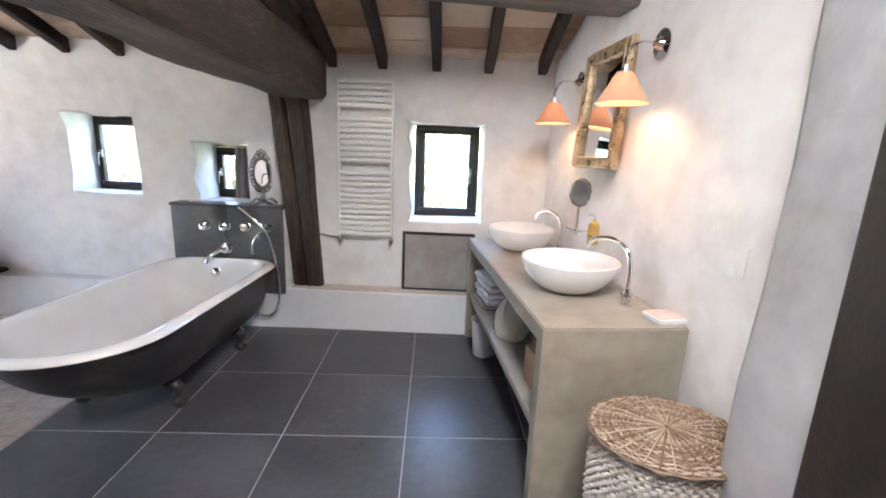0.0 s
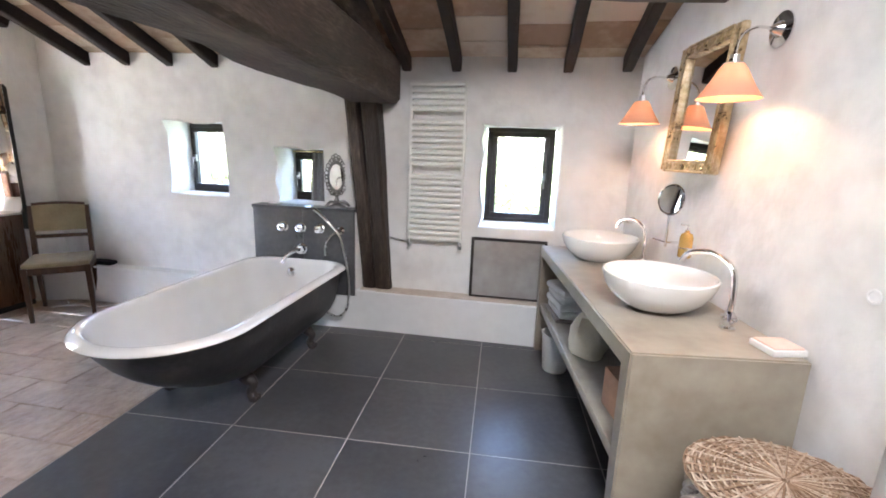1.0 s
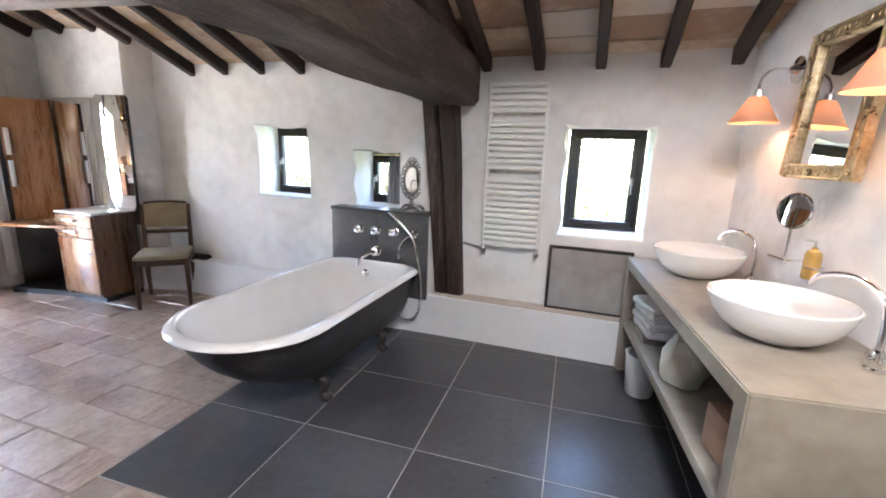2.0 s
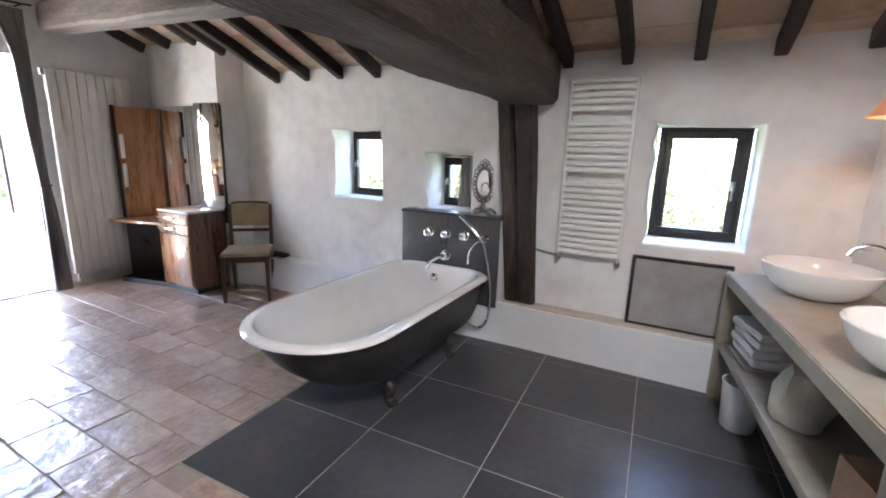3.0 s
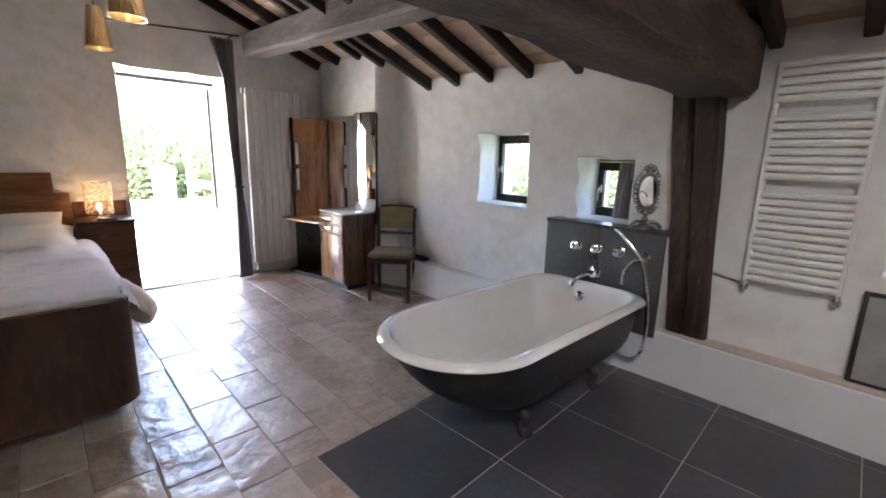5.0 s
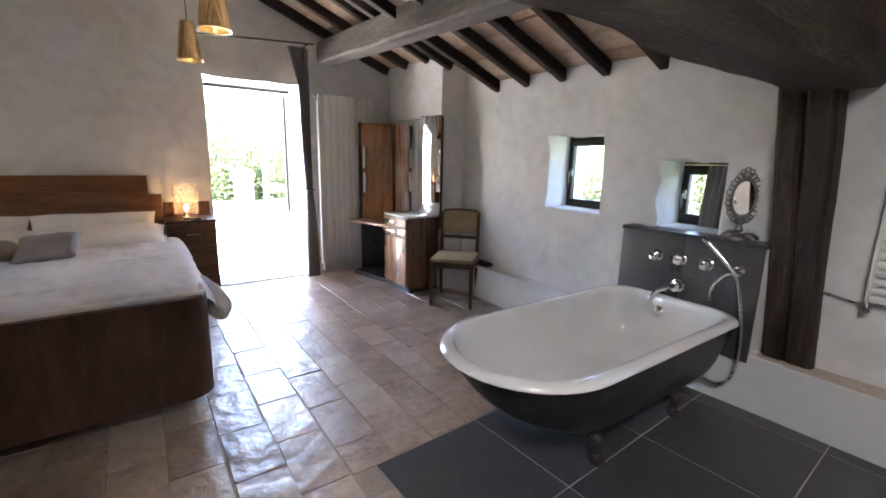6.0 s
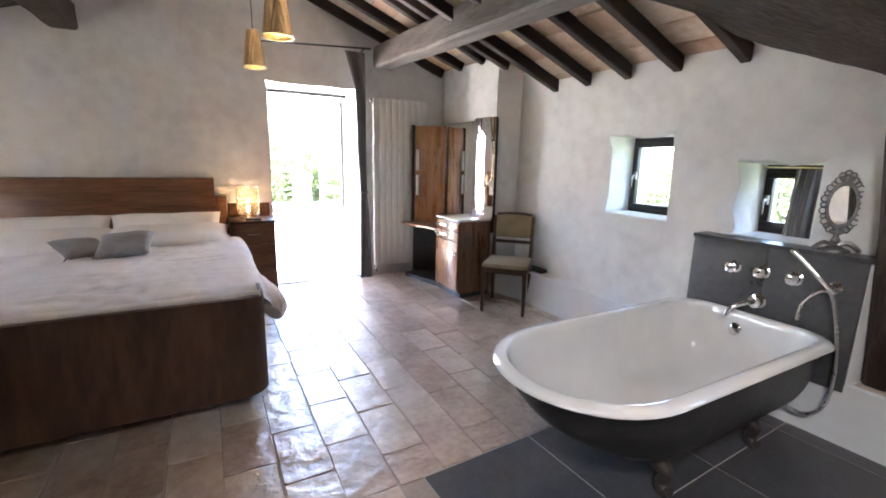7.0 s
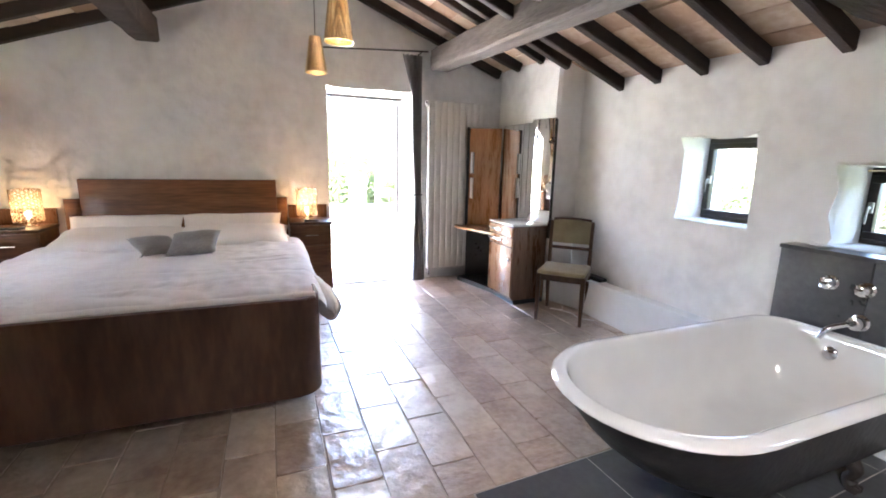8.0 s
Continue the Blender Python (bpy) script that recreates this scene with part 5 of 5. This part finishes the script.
for nm, lo, hi, mt, lab in (("wing_board", (-0.40, -0.03, 0.05), (0.0, 0.0, 0.64), BLACK_WOOD, ""), ("tall_panel", (-0.385, -0.025, 0.665), (-0.02, 0.0, 1.78), HONEY, "tall honey walnut side panel"),
                            ("panel_edge", (-0.42, -0.035, 0.665), (-0.385, 0.005, 1.79), BLACK_WOOD, "")):
    bm = bmesh.new()
    box(bm, lo, hi, 0.004, wing)
    part(nm, bm, mt, dt, lab)
bm = bmesh.new()
box(bm, (-0.925, -0.009, 0.668), (-0.262, -0.001, 1.80))
part("mirror", bm, MIRROR, dt, "tall frameless mirror")
side = pose(-0.258, -0.062, 0, 0, 0, 11)
bm = bmesh.new()
box(bm, (0, -0.006, 0.812), (0.295, 0.0, 1.815), 0.0015, side)
part("mirror", bm, MIRROR, dt, "narrow angled side mirror")
bm = bmesh.new()
box(bm, (0, 0.0005, 0.812), (0.302, 0.012, 1.82), 0.002, side)
part("mirror_backing", bm, BLACK_WOOD, dt)
for z in (0.635, 0.735):
    bm = bmesh.new()
    box(bm, (-0.45, -0.415, z - 0.012), (-0.20, -0.391, z + 0.012), 0.005)
    part("handle", bm, CHROME, dt, "long chrome bar handle")
bm = bmesh.new()
lathe(bm, [(0, 0), (0.014, 0), (0.016, 0.015), (0, 0.02)], 14)
bmesh.ops.transform(bm, matrix=pose(-0.05, -0.391, 0.46, 90), verts=bm.verts)
part("knob", bm, CHROME, dt)
for x in (-0.35,):
    for z0, z1 in ((0.98, 1.22), (1.27, 1.51)):
        bm = bmesh.new()
        tube(bm, [wing @ Vector((x, -0.04, z0)), wing @ Vector((x, -0.04, z1))], 0.02, 14)
        part("tube_light", bm, CERAMIC, dt, "frosted white tube light")

ch = thing("chair", pose(-3.50, 2.865, 0, 0, 0, 43), "beech side chair with olive upholstered seat and back", "chair")
for x, y in ((-0.19, -0.20), (0.19, -0.20)):
    bm = bmesh.new()
    loft(bm, [[(x * (1.0 + 0.02 * (0.42 - z)) + dx * s, y + dy * s, z) for dx, dy in ((-1, -1), (1, -1), (1, 1), (-1, 1))] for z, s in ((0, 0.012), (0.2, 0.017), (0.42, 0.02), (0.44, 0.02))], cap0=True, cap1=True)
    part("front_leg", bm, CHAIR_WOOD, ch)
for x in (-0.185, 0.185):
    bm = bmesh.new()
    loft(bm, [[(x + dx * s, 0.20 + off + dy * s * 1.2, z) for dx, dy in ((-1, -1), (1, -1), (1, 1), (-1, 1))] for z, s, off in ((0, 0.012, 0.045), (0.22, 0.016, 0.012), (0.44, 0.018, 0.0), (0.65, 0.016, 0.018), (0.868, 0.013, 0.05))], cap0=True, cap1=True)
    part("back_post", bm, CHAIR_WOOD, ch)
for nm, lo, hi in (("seat_rail", (-0.19, -0.21, 0.38), (0.19, -0.185, 0.435)), ("seat_rail", (-0.19, 0.185, 0.38), (0.19, 0.21, 0.435)), ("seat_rail", (-0.205, -0.19, 0.38), (-0.18, 0.19, 0.435)), ("seat_rail", (0.18, -0.19, 0.38), (0.205, 0.19, 0.435)), ("back_rail", (-0.17, 0.205, 0.60), (0.17, 0.228, 0.63))):
    bm = bmesh.new()
    box(bm, lo, hi, 0.004)
    part(nm, bm, CHAIR_WOOD, ch)
bm = bmesh.new()
box(bm, (-0.205, -0.22, 0.432), (0.205, 0.19, 0.475), 0.018)
part("seat", bm, OLIVE, ch, "flat olive seat cushion")
bm = bmesh.new()
rows = []
for k in range(9):
    x = -0.172 + 0.344 * k / 8
    bow = 0.012 * (1 - (x / 0.172) ** 2)
    rows.append([(x, 0.205, 0.66), (x, 0.235, 0.868 + bow), (x, 0.262, 0.868 + bow), (x, 0.235, 0.66)])
loft(bm, rows, cap0=True, cap1=True)
part("backrest", bm, OLIVE, ch, "olive padded backrest")
bm = bmesh.new()
tube(bm, [(-0.172 + 0.344 * k / 8, 0.25, 0.878 + 0.012 * (1 - ((-0.172 + 0.344 * k / 8) / 0.172) ** 2)) for k in range(9)], 0.012, 8)
part("top_rail", bm, CHAIR_WOOD, ch)

bm = bmesh.new()
box(bm, (-0.15, -0.06, 0), (0.15, 0.06, 0.035), 0.014)
bmesh.ops.subdivide_edges(bm, edges=bm.edges, cuts=2, use_grid_fill=True)
roughen(bm, 0.012, 8)
t = solid("black_bag", bm, BLACK_CLOTH, "flat black bag lying on the ledge", "bag")
t.matrix_world = pose(-3.52, 3.20, 0.332, 0, 0, 8)
bm = bmesh.new()
tube(bm, curve([(-3.75, 3.06, 0.006), (-3.65, 2.98, 0.006), (-3.72, 2.9, 0.006), (-3.55, 3.0, 0.006), (-3.4, 2.99, 0.006), (-3.3, 3.08, 0.006)], 6), 0.004, 6)
solid("cable", bm, PLASTIC, "thin white cable lying on the floor", "cable")


# ---------------------------------------------------------------- outside
bm = bmesh.new()
slab(bm, [(-400, -400), (400, -400), (400, 400), (-400, 400)], -3.6, -3.2)
solid("ground", bm, GRASS, "meadow below the house", "ground", kind="structure")
bm = bmesh.new()
slab(bm, [(-9.4, -3.5), (-5.66, -3.5), (-5.66, 5.5), (-9.4, 5.5)], -0.25, -0.04)
solid("terrace", bm, TERRACE, "pale stone terrace outside the door", "terrace", kind="structure")
bm = bmesh.new()
slab(bm, [(-9.4, -3.5), (-9.2, -3.5), (-9.2, 5.5), (-9.4, 5.5)], -0.2, 0.44)
box(bm, (-9.45, -3.5, 0.44), (-9.12, 5.5, 0.51), 0.01)
solid("parapet", bm, WHITE_METAL, "low white terrace parapet", "wall", kind="structure")
pil = thing("terrace_pillar", pose(-9.3, 2.06, 0.51), "white rendered pillar with a rounded cap", "pillar", kind="structure")
bm = bmesh.new()
box(bm, (-0.15, -0.15, 0), (0.15, 0.15, 0.48), 0.01)
part("shaft", bm, WHITE_METAL, pil)
bm = bmesh.new()
lathe(bm, [(0, 0.48), (0.22, 0.48), (0.22, 0.52), (0.17, 0.57), (0.1, 0.63), (0, 0.66)], 20)
part("cap", bm, WHITE_METAL, pil)


def tree(x, y, h, spread, seed, leaves=1500):
    rng = random.Random(seed)
    t = thing("tree", pose(x, y, -3.2), "leafy green tree beyond the house", "tree", "trees in the garden")
    bm = bmesh.new()
    tube(bm, [(0, 0, 0), (0.1, 0.05, h * 0.25), (0.0, 0.15, h * 0.5), (0.1, 0.1, h * 0.85)], 0.2, 8, [0.22, 0.17, 0.12, 0.03])
    tips = []
    for i in range(14):
        a, z0 = rng.uniform(0, 6.28), h * rng.uniform(0.25, 0.7)
        ln = spread * rng.uniform(0.5, 1.0)
        tip = Vector((ln * math.cos(a), ln * math.sin(a), z0 + h * rng.uniform(0.08, 0.3)))
        tube(bm, [(0.05, 0.1, z0), tip * 0.5 + Vector((0, 0, z0 * 0.5)), tip], 0.05, 5, [0.07, 0.045, 0.012])
        tips.append(tip)
        tips.append(tip * 0.6 + Vector((0, 0, z0 * 0.4)))
    tips.append(Vector((0.1, 0.1, h * 0.9)))
    part("trunk", bm, BARK, t)
    vs, fs = [], []
    for i in range(leaves):
        c = rng.choice(tips) + Vector((rng.gauss(0, 1), rng.gauss(0, 1), rng.gauss(0, 0.8))) * spread * 0.2
        s = rng.uniform(0.055, 0.11)
        u = Vector((rng.gauss(0, 1), rng.gauss(0, 1), rng.gauss(0, 1))).normalized()
        w = u.orthogonal().normalized()
        k = len(vs)
        vs += [c - u * s, c + w * s * 0.5, c + u * s, c - w * s * 0.5]
        fs.append((k, k + 1, k + 2, k + 3))
    me = bpy.data.meshes.new("crown")
    me.from_pydata(vs, [], fs)
    me.materials.append(LEAF)
    ob = new("crown", me)
    ob.parent = t
    ob["kind"] = "stuff"


for i, (x, y, h, s) in enumerate(((-14, 0.4, 5.7, 2.6), (-15, 3.6, 5.9, 2.8), (-17, -2.6, 6.2, 2.4), (-16, 6.5, 6.5, 2.4), (-21, 1.5, 6.8, 3.0), (-22, 6.0, 7.0, 3.0), (-12.5, 5.2, 5.2, 1.8), (-14.2, 2.4, 5.5, 2.0),
                                 (1.4, 10.5, 6.0, 2.4), (-1.8, 12.0, 6.4, 2.6), (-5.5, 11.0, 6.5, 2.4), (4.5, 12.5, 6.5, 2.6), (-9.5, 12.5, 6.8, 2.6), (-12.5, 10.0, 6.6, 2.4))):
    tree(x, y, h, s, 50 + i, 7500 if y < 8 else 4200)


# ---------------------------------------------------------------- floor pieces
def piece_mesh(name, w, d, h, mat, seed, bev=0.006, wob=0.004, cut=0.0):
    """A tile with softened edges and, where cut is set, worn corners; its top at h."""
    rng = random.Random(seed)
    bm = bmesh.new()
    a, b = w / 2, d / 2
    if cut:
        o = []
        for x, y, sx, sy in ((-a, -b, 0, 1), (a, -b, 1, 0), (a, b, 0, 1), (-a, b, 1, 0)):
            c = cut * rng.uniform(0.5, 1.6)
            p, q = (x, y - math.copysign(c, y)), (x - math.copysign(c, x), y)
            o += [p, q] if sy else [q, p]
            if sy:
                o.append((rng.uniform(-0.3, 0.3) * a, y))
            else:
                o.append((x, rng.uniform(-0.3, 0.3) * b))
    else:
        o = [(-a, -b), (a, -b), (a, b), (-a, b)]
    j = [(rng.uniform(-wob, wob), rng.uniform(-wob, wob)) for _ in o]
    rows = []
    for z, k in (((-0.012, 0.0), (h, bev)) if cut else ((-0.012, 0.0), (h - bev * 0.7, 0.0), (h, bev))):
        rows.append([(x * (1 - k / a) + jx, y * (1 - k / b) + jy, z) for (x, y), (jx, jy) in zip(o, j)])
    loft(bm, rows, cap1=True)
    bmesh.ops.recalc_face_normals(bm, faces=bm.faces)
    me = bpy.data.meshes.new(name)
    bm.to_mesh(me)
    bm.free()
    me.materials.append(mat)
    return me


# slate squares, laid a little askew to the walls
slate_me = piece_mesh("slate_tile", SLATE_W - 0.005, SLATE_W - 0.005, 0.0, SLATE, 1, 0.0015, 0.0)
slate_last = piece_mesh("slate_tile_cut", SLATE_W - 0.005, 0.11, 0.0, SLATE, 1, 0.0015, 0.0)
for i in range(5):
    for j in range(4):
        ob = new("slate_tile", slate_me if j < 3 else slate_last)
        ob.matrix_basis = pose(SLATE_X, SLATE_Y, 0, 0, 0, SLATE_TURN) @ Matrix.Translation((SLATE_W * (i + 0.5), SLATE_W * (j + 0.5) if j < 3 else SLATE_W * 3 + 0.0575, 0.001))
        ob.parent = slate_floor

# terracotta rows along the room
RW_T, LN_T = 0.2225, 0.395
terra = [piece_mesh("terracotta_tile", LN_T, RW_T, 0.0, TERRACOTTA, 20 + k, 0.0045, 0.003, 0.009) for k in range(10)]
rng = random.Random(12)
near, far = [], []
y = 0.147 - 10 * RW_T
row = 0
while y < BACK - 0.1:
    x = -5.54 + (-0.20 if row % 2 else 0.0) + rng.uniform(-0.03, 0.03)
    while x < 1.1:
        x0, x1, y0, y1 = x, x + LN_T, y, y + RW_T
        ex = SLATE_X - 0.004 - 0.0437 * ((y0 + y1) / 2 - SLATE_Y)       # tiles are cut along the slate's edge
        ey = SLATE_Y - 0.004 + 0.0437 * ((x0 + x1) / 2 - SLATE_X)
        if x1 > ex and y1 > ey:
            if x0 < ex - 0.02:
                x1 = ex
            else:
                y1 = ey
        y1 = min(y1, 3.13)
        cut = (x1 - x0) / LN_T, (y1 - y0) / RW_T
        if cut[0] > 0.06 and cut[1] > 0.08:
            cx, cy = (x0 + x1) / 2, (y0 + y1) / 2
            (near if -4.9 < cx < -1.2 and -0.1 < cy < 3.1 else far).append((cx, cy, *cut))
        x += LN_T
    y += RW_T
    row += 1
near.sort(key=lambda p: (p[0] + 2.2) ** 2 + (p[1] - 1.2) ** 2)
far += near[300:]
for cx, cy, sx, sy in near[:300]:
    ob = new("terracotta_tile", rng.choice(terra))
    ob.location = (cx + rng.uniform(-0.004, 0.004), cy + rng.uniform(-0.003, 0.003), rng.uniform(-0.0008, 0.0028))
    ob.rotation_euler = (rng.uniform(-0.012, 0.012), rng.uniform(-0.008, 0.008), rng.uniform(-0.011, 0.011) + (math.pi if rng.random() < 0.5 else 0))
    ob.scale = (sx, sy, 1)
    ob.parent = floor
vs, fs = [], []
for cx, cy, sx, sy in far:
    w, d, z = LN_T / 2 * sx - 0.0025, RW_T / 2 * sy - 0.0025, rng.uniform(-0.004, 0.0)
    k = len(vs)
    for zz, e in ((-0.012, 0), (z, 0.004)):
        vs += [(cx - w + e, cy - d + e, zz), (cx + w - e, cy - d + e, zz), (cx + w - e, cy + d - e, zz), (cx - w + e, cy + d - e, zz)]
    fs += [(k + 4, k + 5, k + 6, k + 7), (k, k + 1, k + 5, k + 4), (k + 1, k + 2, k + 6, k + 5), (k + 2, k + 3, k + 7, k + 6), (k + 3, k, k + 4, k + 7)]
me = bpy.data.meshes.new("outer_tiles")
me.from_pydata(vs, [], fs)
me.materials.append(TERRACOTTA)
ob = new("outer_tiles", me)
ob.parent = floor
ob["kind"] = "stuff"
